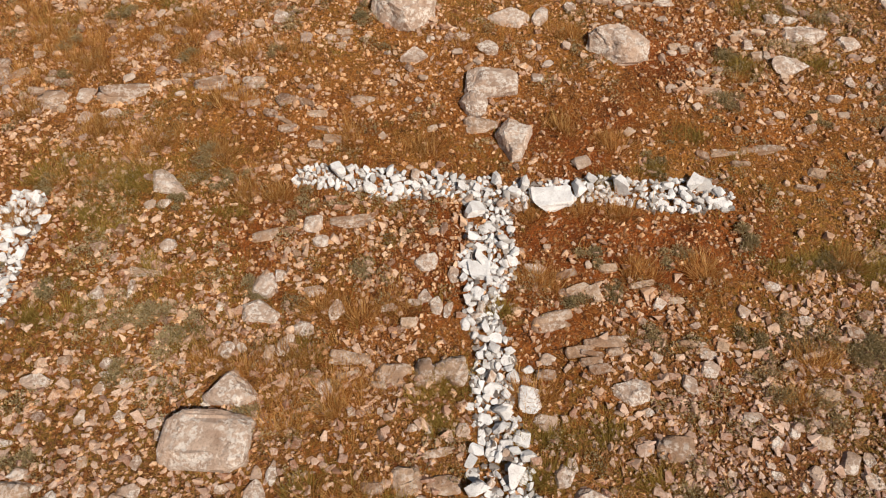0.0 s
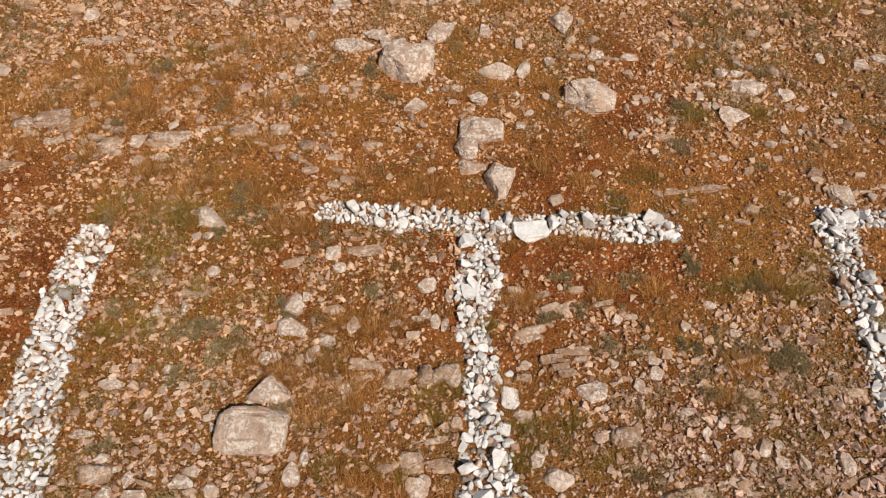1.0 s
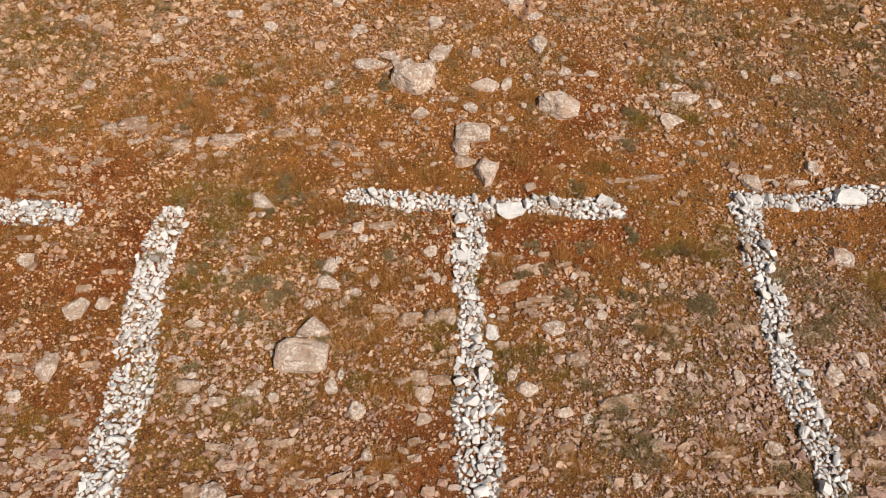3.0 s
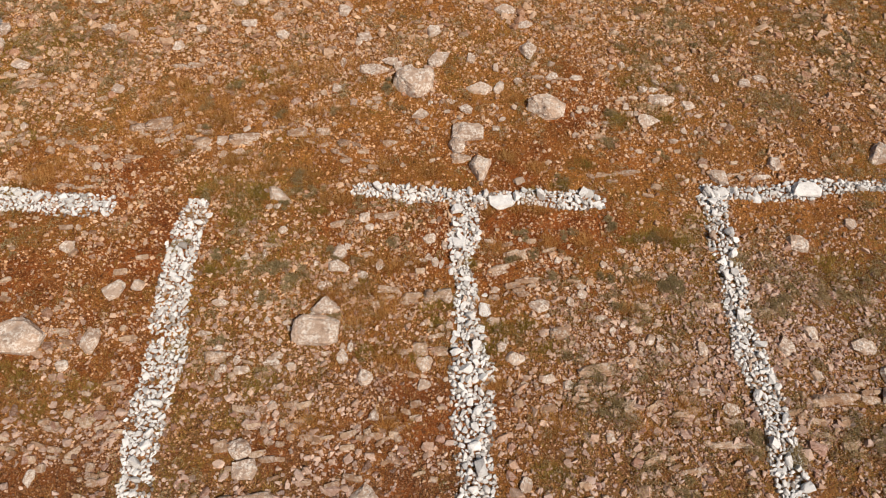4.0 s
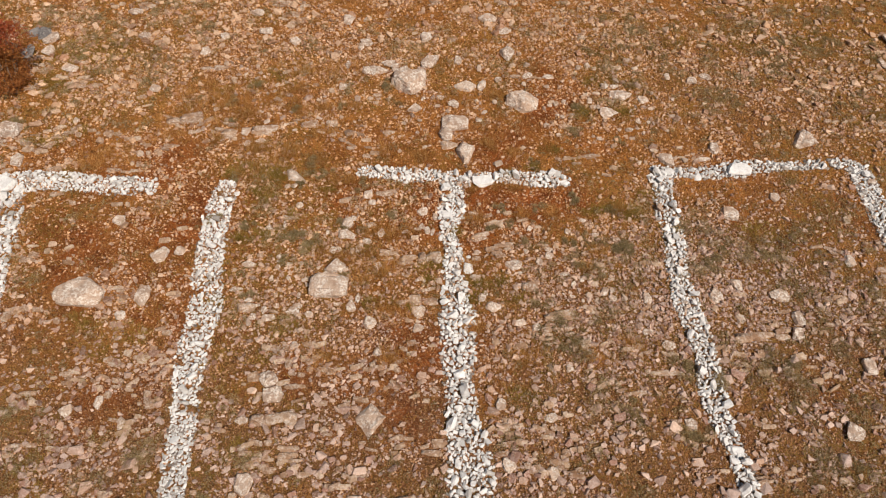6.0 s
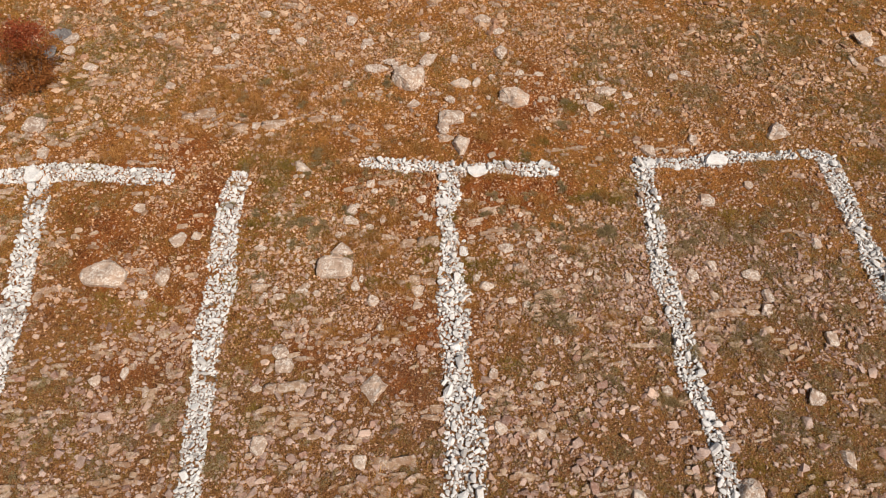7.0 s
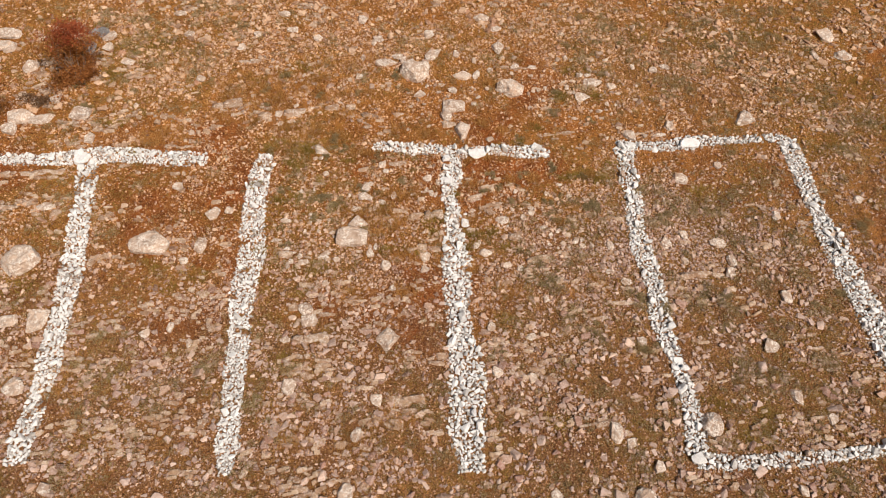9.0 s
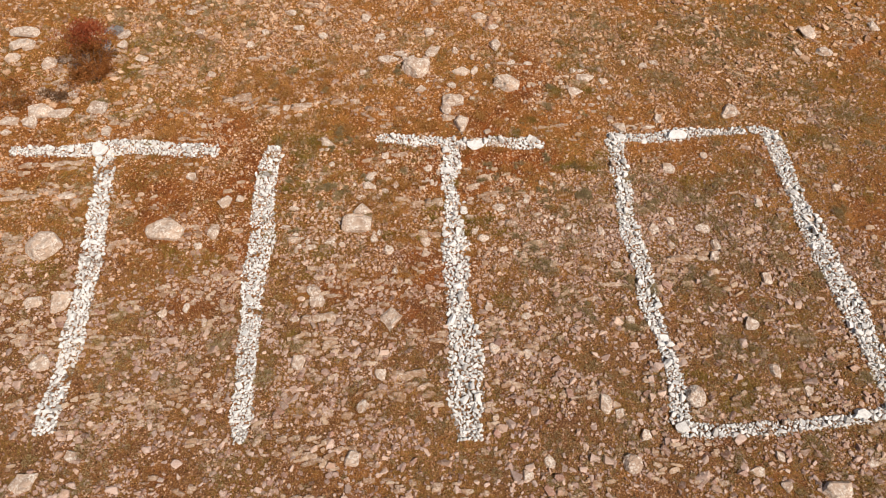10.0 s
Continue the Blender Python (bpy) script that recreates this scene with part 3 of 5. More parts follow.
stone(-7.87, -3.10, 0.34, 0.34, 0.14)
rock(-4.60, -7.05, 0.58, 0.48, 0.19)
rock(-4.36, -7.49, 0.58, 0.49, 0.19)
special("diamond", -1.72, -8.17, 0.84, 0.96, 0.13)
ledge(-4.28, -8.18, 1.23, 0.28, 0.13)
stone(-5.11, -8.19, 0.34, 0.27, 0.11)
rock(-0.61, -5.05, 0.38, 0.38, 0.15)
stone(-0.58, -5.54, 0.32, 0.28, 0.11)
stone(-9.02, -7.74, 0.26, 0.43, 0.10)
rock(-9.82, -7.98, 0.38, 0.37, 0.15)
rock(-1.97, -5.37, 0.42, 0.40, 0.16)
stone(-4.00, -6.08, 0.27, 0.23, 0.09)
stone(-1.70, -6.27, 0.27, 0.27, 0.11)
stone(-8.27, -8.28, 0.21, 0.37, 0.09)
stone(-9.09, -5.25, 0.34, 0.29, 0.11)
rock(2.98, -8.00, 0.40, 0.26, 0.10)
stone(1.67, -7.68, 0.28, 0.33, 0.11)
stone(2.75, -5.46, 0.30, 0.24, 0.09)
stone(5.98, -4.51, 0.28, 0.35, 0.11)
rock(6.35, -5.95, 0.40, 0.35, 0.14)
rock(7.96, -4.40, 0.42, 0.52, 0.17)
stone(8.62, -4.06, 0.33, 0.41, 0.13)
rock(9.78, -4.38, 0.56, 0.44, 0.18)
stone(6.56, -8.13, 0.35, 0.36, 0.14)
rock(9.98, -5.58, 0.39, 0.39, 0.16)
stone(10.13, -5.13, 0.33, 0.53, 0.13)
ledge(6.19, -6.75, 0.93, 0.15, 0.07)
ledge(5.34, -7.30, 0.44, 0.11, 0.05)
ledge(9.00, -5.69, 1.56, 0.21, 0.10)
stone(3.57, -6.67, 0.22, 0.24, 0.09)
stone(8.51, -5.12, 0.28, 0.30, 0.11)
special("bigC", -14.88, -5.29, 1.40, 1.16, 0.49)
boulder(-19.59, 6.34, 1.46, 0.66, 0.26)
boulder(-19.54, 5.49, 1.02, 0.76, 0.30)
rock(-19.60, 4.70, 0.77, 0.64, 0.25)
rock(-17.81, 4.30, 0.77, 0.69, 0.27)
boulder(-14.84, 1.65, 0.97, 0.73, 0.29)
boulder(-17.23, 1.41, 1.14, 0.70, 0.28)
rock(-18.37, 0.88, 0.82, 0.44, 0.18)
rock(-18.34, 0.30, 0.47, 0.33, 0.13)
rock(-14.12, 0.37, 0.45, 0.56, 0.18)
white_rock(-14.08, -0.66, 0.65, 0.70, 0.26)
dark_rock(-15.26, 6.50, 0.50, 0.68, 0.20)
rock(-14.84, 6.25, 0.48, 0.48, 0.19)
ledge(-15.87, -1.38, 2.61, 0.20, 0.09)
ledge(-16.39, -2.99, 1.95, 0.21, 0.10)
rock(-14.74, -2.93, 0.76, 0.36, 0.14)
rock(-13.51, -7.59, 0.82, 0.80, 0.32)
rock(-14.51, -7.58, 0.70, 0.50, 0.20)
rock(-13.52, -9.84, 0.78, 0.62, 0.25)
rock(-4.78, -9.76, 0.46, 0.59, 0.18)
rock(-2.50, -11.25, 0.42, 0.47, 0.17)
rock(-1.99, -10.19, 0.39, 0.40, 0.16)
ledge(-1.04, -10.15, 1.13, 0.29, 0.14)
boulder(-12.77, -13.70, 0.88, 0.63, 0.25)
rock(-11.47, -12.89, 0.42, 0.38, 0.15)
rock(-2.71, -12.89, 0.47, 0.51, 0.19)
ledge(-3.83, -8.90, 0.64, 0.15, 0.07)
ledge(-0.09, -8.95, 0.56, 0.14, 0.07)
ledge(-10.68, -8.89, 0.86, 0.10, 0.05)
special("round", 8.26, -10.86, 0.62, 0.73, 0.25)
rock(5.34, -11.11, 0.42, 0.67, 0.17)
stone(5.77, -11.42, 0.31, 0.37, 0.12)
stone(6.48, -12.12, 0.36, 0.38, 0.14)
special("round", 5.94, -12.99, 0.59, 0.60, 0.24)
special("block", 11.64, -6.54, 0.32, 0.47, 0.13)
rock(10.69, -8.27, 0.49, 0.52, 0.19)
rock(11.05, -9.99, 0.37, 0.52, 0.15)
rock(12.00, -10.65, 0.37, 0.40, 0.15)
boulder(11.95, -13.72, 0.92, 0.60, 0.24)
rock(9.71, -13.18, 0.45, 0.35, 0.14)
rock(3.39, -12.93, 0.37, 0.43, 0.15)
rock(2.72, -13.36, 0.36, 0.39, 0.14)
rock(1.81, -9.23, 0.38, 0.41, 0.15)
stone(2.92, -9.41, 0.32, 0.35, 0.13)
rock(13.27, -12.93, 0.45, 0.24, 0.10)
stone(10.50, -12.75, 0.30, 0.32, 0.12)
stone(10.47, -13.62, 0.36, 0.37, 0.14)
white_rock(13.49, -11.41, 0.54, 0.39, 0.15)
white_rock(7.67, -11.86, 0.48, 0.37, 0.15)
white_rock(7.58, -8.79, 0.40, 0.27, 0.11)
rock(16.68, 6.24, 0.78, 0.87, 0.31)
stone(15.91, 5.02, 0.33, 0.55, 0.13)
rock(17.03, 5.03, 0.76, 0.66, 0.26)
rock(19.80, 6.68, 0.44, 0.65, 0.18)
rock(15.35, -2.51, 0.37, 0.40, 0.15)
stone(12.15, -3.23, 0.33, 0.40, 0.13)
boulder(-16.32, 1.28, 1.04, 0.54, 0.22)
rock(-17.46, 0.81, 0.68, 0.69, 0.27)
rock(-16.11, 2.40, 0.59, 0.51, 0.20)
rock(-19.13, 5.47, 0.70, 0.67, 0.27)
rock(-2.92, 6.08, 0.50, 0.38, 0.15)
rock(-14.83, 5.59, 0.50, 0.54, 0.20)
stone(-6.57, 1.18, 0.26, 0.26, 0.10)
stone(1.23, 2.25, 0.25, 0.22, 0.09)
stone(-0.86, 1.66, 0.15, 0.13, 0.05)
stone(-0.71, 3.21, 0.16, 0.17, 0.06)
stone(3.65, 3.80, 0.23, 0.17, 0.07)
stone(4.19, 3.08, 0.17, 0.22, 0.07)
stone(5.10, 3.14, 0.21, 0.26, 0.08)
stone(3.92, 2.41, 0.16, 0.15, 0.06)
stone(6.31, 1.81, 0.30, 0.19, 0.08)
stone(6.65, 2.18, 0.18, 0.23, 0.07)
stone(7.02, 2.19, 0.16, 0.15, 0.06)
stone(7.21, 2.80, 0.25, 0.14, 0.06)
stone(5.70, 3.84, 0.29, 0.26, 0.11)
stone(6.05, 3.81, 0.31, 0.18, 0.07)
stone(-3.47, -2.37, 0.14, 0.14, 0.06)
stone(-4.85, -2.10, 0.10, 0.32, 0.04)
stone(-4.97, -0.62, 0.20, 0.17, 0.07)
stone(0.77, -0.57, 0.18, 0.17, 0.07)
stone(-0.19, -1.80, 0.17, 0.30, 0.07)
stone(-0.25, -2.35, 0.14, 0.26, 0.06)
stone(-1.07, -2.32, 0.27, 0.15, 0.06)
stone(-0.72, -2.25, 0.23, 0.11, 0.04)
stone(4.36, -1.87, 0.24, 0.16, 0.06)
stone(4.70, -2.40, 0.23, 0.15, 0.06)
stone(2.73, -2.19, 0.20, 0.20, 0.08)
stone(-4.48, -3.95, 0.15, 0.16, 0.06)
stone(-4.97, -3.98, 0.13, 0.20, 0.05)
stone(-4.85, -3.58, 0.18, 0.19, 0.07)
stone(-4.85, -3.24, 0.18, 0.16, 0.07)
stone(-4.84, -3.39, 0.15, 0.11, 0.05)
stone(-4.50, -3.51, 0.19, 0.16, 0.06)
stone(-4.09, -4.52, 0.16, 0.20, 0.06)
stone(-5.53, -4.70, 0.25, 0.17, 0.07)
stone(-5.24, -4.86, 0.16, 0.12, 0.05)
stone(-4.66, -4.88, 0.10, 0.16, 0.04)
stone(-2.56, -4.61, 0.14, 0.16, 0.06)
stone(-2.37, -4.61, 0.14, 0.31, 0.06)
stone(-3.06, -2.98, 0.17, 0.15, 0.06)
stone(-3.89, -4.19, 0.13, 0.15, 0.05)
stone(-3.84, -3.20, 0.15, 0.11, 0.05)
stone(-3.39, -3.77, 0.16, 0.10, 0.04)
stone(-3.24, -3.86, 0.15, 0.09, 0.04)
stone(-3.00, -3.90, 0.16, 0.16, 0.06)
stone(-0.67, -4.01, 0.13, 0.12, 0.05)
stone(-0.46, -4.03, 0.11, 0.11, 0.04)
stone(-1.46, -3.83, 0.12, 0.14, 0.05)
stone(-1.10, -3.82, 0.09, 0.14, 0.04)
stone(1.10, -3.03, 0.24, 0.18, 0.07)
stone(1.32, -4.43, 0.13, 0.19, 0.05)
stone(2.35, -3.74, 0.17, 0.12, 0.05)
stone(4.61, -4.01, 0.09, 0.11, 0.04)
stone(4.80, -3.72, 0.13, 0.12, 0.05)
stone(5.02, -3.90, 0.22, 0.12, 0.05)
stone(4.30, -4.43, 0.21, 0.19, 0.08)
stone(4.52, -4.61, 0.14, 0.22, 0.05)
stone(3.58, -4.39, 0.09, 0.10, 0.04)
stone(3.78, -4.35, 0.13, 0.11, 0.04)
stone(3.82, -4.47, 0.17, 0.11, 0.04)
stone(3.28, -4.46, 0.12, 0.10, 0.04)
stone(3.26, -2.91, 0.25, 0.16, 0.07)
stone(3.66, -3.77, 0.29, 0.16, 0.07)
stone(3.68, -2.90, 0.10, 0.11, 0.04)
stone(4.12, -4.61, 0.12, 0.16, 0.05)
stone(3.16, -3.82, 0.09, 0.08, 0.03)
ledge(-3.07, -1.13, 0.42, 0.20, 0.09)
ledge(-4.71, -1.82, 0.52, 0.13, 0.06)
white_rock(-6.56, -0.93, 0.21, 0.19, 0.06)
white_rock(-1.09, -0.25, 0.24, 0.27, 0.07)
white_rock(-1.16, -0.43, 0.19, 0.14, 0.04)
white_rock(0.33, -0.92, 0.22, 0.23, 0.06)
white_rock(0.18, -1.32, 0.24, 0.18, 0.05)
white_rock(-0.01, -1.60, 0.25, 0.20, 0.06)
white_rock(0.20, -1.71, 0.37, 0.35, 0.11)
white_rock(0.63, -1.54, 0.26, 0.21, 0.06)
white_rock(0.66, -0.99, 0.14, 0.14, 0.04)
white_rock(0.44, -1.93, 0.21, 0.10, 0.03)
white_rock(0.23, -2.47, 0.16, 0.18, 0.05)
white_rock(0.16, -2.11, 0.20, 0.23, 0.06)
white_rock(0.06, -2.48, 0.09, 0.11, 0.03)
white_rock(-0.01, -2.56, 0.14, 0.19, 0.04)
white_rock(2.98, -0.45, 0.27, 0.15, 0.05)
white_rock(2.34, -0.45, 0.22, 0.17, 0.05)
white_rock(0.83, -3.19, 0.17, 0.13, 0.04)
white_rock(0.57, -3.05, 0.22, 0.18, 0.05)
white_rock(0.40, -2.76, 0.24, 0.15, 0.05)
white_rock(0.37, -3.49, 0.27, 0.20, 0.06)
white_rock(0.63, -3.31, 0.19, 0.23, 0.06)
white_rock(0.35, -3.15, 0.12, 0.19, 0.04)
white_rock(0.26, -3.88, 0.20, 0.19, 0.06)
white_rock(0.21, -4.08, 0.12, 0.25, 0.04)
white_rock(0.76, -4.12, 0.16, 0.21, 0.05)
white_rock(0.53, -4.20, 0.18, 0.17, 0.05)
white_rock(0.35, -4.25, 0.11, 0.27, 0.03)
white_rock(0.09, -4.58, 0.19, 0.15, 0.04)
white_rock(0.74, -4.57, 0.10, 0.20, 0.03)
white_rock(0.56, -4.45, 0.15, 0.12, 0.04)
white_rock(0.33, -4.79, 0.18, 0.10, 0.03)
white_rock(0.05, -3.72, 0.12, 0.12, 0.04)
white_rock(0.54, -3.70, 0.15, 0.12, 0.04)
rock(-0.50, 5.03, 0.70, 0.67, 0.27)
stone(0.50, 5.12, 0.31, 0.50, 0.12)
stone(-1.80, 4.67, 0.31, 0.46, 0.12)
stone(-3.12, 5.86, 0.24, 0.38, 0.10)
stone(-5.32, -5.21, 0.22, 0.23, 0.09)
rock(-4.87, -5.26, 0.44, 0.23, 0.09)
stone(-3.72, -5.13, 0.27, 0.23, 0.09)
stone(2.28, -5.33, 0.32, 0.23, 0.09)
stone(5.83, -5.55, 0.32, 0.19, 0.08)
ledge(3.42, -5.09, 0.87, 0.22, 0.10)
dark_rock(-15.63, 6.53, 0.50, 0.54, 0.20)
dark_rock(-15.51, 5.50, 0.49, 0.73, 0.20)
rock(-15.01, 6.08, 0.37, 0.36, 0.14)


# ---- lines of whitewashed stones, each a long bed of fist- to head-sized pieces ----
def shards(count, corners, seed, square=0.55):
    """Angular broken stones: hulls of a few uneven points, flatter below."""
    found = []
    for k in range(count):
        r = np.random.RandomState(seed + k)
        p = r.normal(size=(corners, 3))
        p /= np.linalg.norm(p, axis=1, keepdims=True)
        p = np.sign(p) * np.abs(p) ** square * r.uniform(0.85, 1.05, (corners, 1))
        bm = bmesh.new()
        for c in p:
            bm.verts.new(c)
        shell = bmesh.ops.convex_hull(bm, input=bm.verts)
        spare = list({*shell["geom_interior"], *shell["geom_unused"]})
        bmesh.ops.delete(bm, geom=[e for e in spare if isinstance(e, bmesh.types.BMVert)], context="VERTS")
        bm.verts.index_update()
        q = np.array([w.co[:] for w in bm.verts])
        f = np.array([[w.index for w in g.verts] for g in bm.faces])
        bm.free()
        found.append(((q - (q.min(0) + q.max(0)) / 2) / (q.max(0) - q.min(0)), f))
    return found


BOXY, BOXY_FACES = boxy_ball()
PIECES, BARE = [], []
for store, count, seed, material in ((PIECES, 44, 500, WHITE), (BARE, 6, 560, ROCK)):
    sharp = shards(count, 15, seed, 0.5)
    for k in range(count):
        r = np.random.RandomState(seed + k)
        p, f = sharp[k] if k % 2 else (chipped(BOXY, r, 9, 0.52, 0.85, (), r.uniform(0.45, 0.65)) + r.normal(0, 0.015, BOXY.shape), BOXY_FACES)
        store.append((mesh_from("stone", p, [f], material), p, f))
WEDGES = [(None, p, f) for p, f in shards(14, 8, 640)]
LINES = []


def stone_line(stations, label, seed, gappy=0.0, usual=0.115):
    rng = np.random.RandomState(seed)
    s = np.array(stations)
    runs = np.hypot(*np.diff(s[:, :2], axis=0).T)
    along = np.concatenate([[0], np.cumsum(runs)])
    LINES.append(s)
    base = new("stone_line")
    middle = s[len(s) // 2]
    home = pose(middle[0], middle[1], 0)
    base.matrix_world = HILL @ home
    tagged(base, label, "line of stones", "lines of white stones")
    cells, kept = {}, []
    area = float((runs * (s[1:, 2] + s[:-1, 2]) / 2).sum())
    sizes = np.clip(rng.lognormal(math.log(usual * 0.85), 0.45, int(area * 1050)), 0.5 * usual, 2.2 * usual)
    sizes = np.concatenate([np.sort(sizes[: int(area * 18)])[::-1], sizes[int(area * 18) :]])
    for size in sizes:
        a = rng.uniform(0, along[-1])
        u0, v0, w = (np.interp(a, along, s[:, n]) for n in range(3))
        k = min(np.searchsorted(along, a, "right"), len(s) - 1)
        du, dv = (s[k, :2] - s[k - 1, :2]) / max(runs[k - 1], 1e-6)
        half = max(0.02, w / 2 * (0.80 + 0.38 * lattice(a, seed, 0.30, seed)) - size * 0.40)
        o = rng.uniform(-half, half)
        u, v = u0 - dv * o, v0 + du * o
        if gappy and lattice(u, v, 0.35, seed) < gappy:
            continue
        i, j = int(u // 0.4), int(v // 0.4)
        r = size * 0.5
        near = [q for x in (-1, 0, 1) for y in (-1, 0, 1) for q in cells.get((i + x, j + y), ())]
        if any((u - q[0]) ** 2 + (v - q[1]) ** 2 < (0.84 * (r + q[2])) ** 2 for q in near):
            continue
        if any(abs(u - t[0]) < t[2] + 0.3 * r and abs(v - t[1]) < t[3] + 0.3 * r for t in TAKEN):
            continue
        cells.setdefault((i, j), []).append((u, v, r))
        kept.append((u, v, size))
    # Let each one swell until it all but touches its neighbours.
    at = np.array(kept)
    gap = np.hypot(at[:, None, 0] - at[None, :, 0], at[:, None, 1] - at[None, :, 1]) + 9 * np.eye(len(at))
    swell = np.minimum((gap / (0.5 * (at[:, None, 2] + at[None, :, 2]))).min(1) * 0.98, 1.3)
    kept = [(u, v, size * s) for (u, v, size), s in zip(kept, swell)]
    kept.sort(key=lambda q: -q[1])
    spare, bed = [], []
    for n, (u, v, size) in enumerate(kept):
        bare = rng.rand() < 0.06
        data = (BARE if bare else PIECES)[rng.randint(len(BARE) if bare else len(PIECES))]
        w, d, tall = size * rng.uniform(1.05, 1.50), size * rng.uniform(0.74, 0.98), size * rng.uniform(0.62, 1.0)
        m = pose(u, v, float(relief(u, v)) + tall * rng.uniform(0.34, 0.62), rng.uniform(-22, 22), rng.uniform(-22, 22), rng.uniform(0, 360))
        m = home.inverted() @ m @ Matrix.Diagonal((w, d, tall, 1))
        if n < 300:
            ob = new("stone", data[0])
            ob.parent = base
            ob.matrix_basis = m
        else:
            spare.append((data, m))
    # Small pieces wedged between the larger ones, greyed to stand in for gap shade.
    count = int(area * 125)
    where = rng.uniform(0, along[-1], count)
    k = np.clip(np.searchsorted(along, where, "right"), 1, len(s) - 1)
    way = (s[k, :2] - s[k - 1, :2]) / np.maximum(runs[k - 1], 1e-6)[:, None]
    o = rng.uniform(-0.5, 0.5, count) * np.interp(where, along, s[:, 2])
    fu, fv = np.interp(where, along, s[:, 0]) - way[:, 1] * o, np.interp(where, along, s[:, 1]) + way[:, 0] * o
    for n in range(count):
        size = rng.uniform(0.05, 0.11)
        m = pose(float(fu[n]), float(fv[n]), float(relief(fu[n], fv[n])) + size * rng.uniform(-0.05, 0.25), rng.uniform(-25, 25), rng.uniform(-25, 25), rng.uniform(0, 360))
        bed.append((WEDGES[rng.randint(len(WEDGES))], home.inverted() @ m @ Matrix.Diagonal((size * 1.25, size * 0.9, size * 0.75, 1))))
    for name, pieces, material in (("stone_fill", spare, WHITE_PILE), ("stone_bed", bed, BED)):
        if not pieces:
            continue
        verts, faces, at = [], [], 0
        for data, m in pieces:
            verts.append(data[1] @ np.array(m.to_3x3()).T + np.array(m.translation))
            faces.append(data[2] + at)
            at += len(data[1])
        rest = new(name, mesh_from(name, np.concatenate(verts), [np.concatenate([f for f in faces if f.shape[1] == k]) for k in (3, 4) if any(f.shape[1] == k for f in faces)], material))
        rest.parent = base
        tagged(rest, kind="stuff")


# Bed stones carry the shade of the gaps in their grey tones.
BED = stone_material("gap_shaded_bed_stone", [(0.0, (0.20, 0.165, 0.14)), (0.4, (0.40, 0.365, 0.34)), (0.7, (0.64, 0.62, 0.60)), (1.0, (0.84, 0.83, 0.82))], "Random Per Island", 0.0, 0.2, 1.6)
ROCK_PIECE = stone_material("rubble_piece", PALE, "Random", 0.25, 0.28, 2.0, False, 0.7, 0.4)
WHITE_PILE = stone_material("whitewashed_stone_pile", [(0.0, (0.40, 0.37, 0.34)), (0.08, (0.72, 0.71, 0.70)), (0.4, (0.84, 0.84, 0.84)), (1.0, (0.90, 0.90, 0.90))], "Random Per Island", 0.0, 0.14, 1.6, clouds=0.45, relief_strength=0.5)

bar_left_half = [
    (-2.78, -0.05, 0.39), (-2.42, -0.04, 0.50), (-1.87, -0.09, 0.49), (-1.14, -0.18, 0.58), (-0.60, -0.16, 0.49), (-0.06, -0.18, 0.42),
]
bar_right_half = [
    (0.69, -0.35, 0.49), (1.17, -0.35, 0.50), (1.71, -0.28, 0.50), (2.24, -0.24, 0.55), (2.76, -0.32, 0.64), (3.28, -0.33, 0.65), (3.73, -0.28, 0.65), (4.12, -0.40, 0.32),
]
stem_middle = [
    (0.17, -0.04, 0.61), (0.30, -0.39, 0.77), (0.36, -0.91, 0.76), (0.33, -1.32, 0.72), (0.32, -1.61, 0.89), (0.24, -2.03, 0.57), (0.20, -2.56, 0.50), (0.41, -2.93, 0.54), (0.35, -3.40, 0.63), (0.36, -3.78, 0.58), (0.50, -4.21, 0.73), (0.45, -4.52, 0.86), (0.44, -4.62, 0.87), (0.54, -5.30, 1.13), (0.53, -6.03, 0.98), (0.54, -6.13, 1.01), (0.53, -6.93, 0.85), (0.66, -7.44, 0.90), (0.61, -8.06, 0.90), (0.86, -8.88, 1.16), (0.86, -9.89, 1.15), (0.81, -10.85, 1.29), (0.96, -11.77, 0.97), (0.98, -12.30, 0.76),
]
stem_single = [
    (-6.94, -0.43, 0.52), (-6.96, -0.86, 0.79), (-7.04, -1.80, 0.83), (-6.99, -2.86, 0.88), (-6.85, -3.86, 0.92), (-6.75, -4.64, 1.07), (-6.78, -5.54, 0.96), (-6.82, -6.52, 0.86), (-6.72, -7.44, 0.78), (-6.61, -8.30, 0.78), (-6.60, -8.92, 0.78), (-6.53, -9.93, 0.67), (-6.46, -10.90, 0.65), (-6.37, -11.73, 0.76), (-6.35, -12.44, 0.32),
]
bar_far = [
    (-17.78, -0.69, 0.44), (-16.59, -0.75, 0.56), (-15.20, -0.70, 0.59), (-13.84, -0.52, 0.90), (-12.68, -0.47, 0.74), (-11.25, -0.58, 0.70), (-10.07, -0.66, 0.76), (-9.18, -0.69, 0.63),
]
stem_far = [
    (-13.80, -0.83, 0.80), (-13.42, -2.49, 0.80), (-13.24, -3.83, 0.86), (-13.02, -5.10, 0.84), (-12.86, -6.30, 0.84), (-12.79, -7.45, 0.76), (-12.70, -8.54, 0.79), (-12.56, -9.57, 0.75), (-12.60, -10.56, 0.75), (-12.68, -11.41, 0.78), (-12.60, -12.19, 0.74),
]
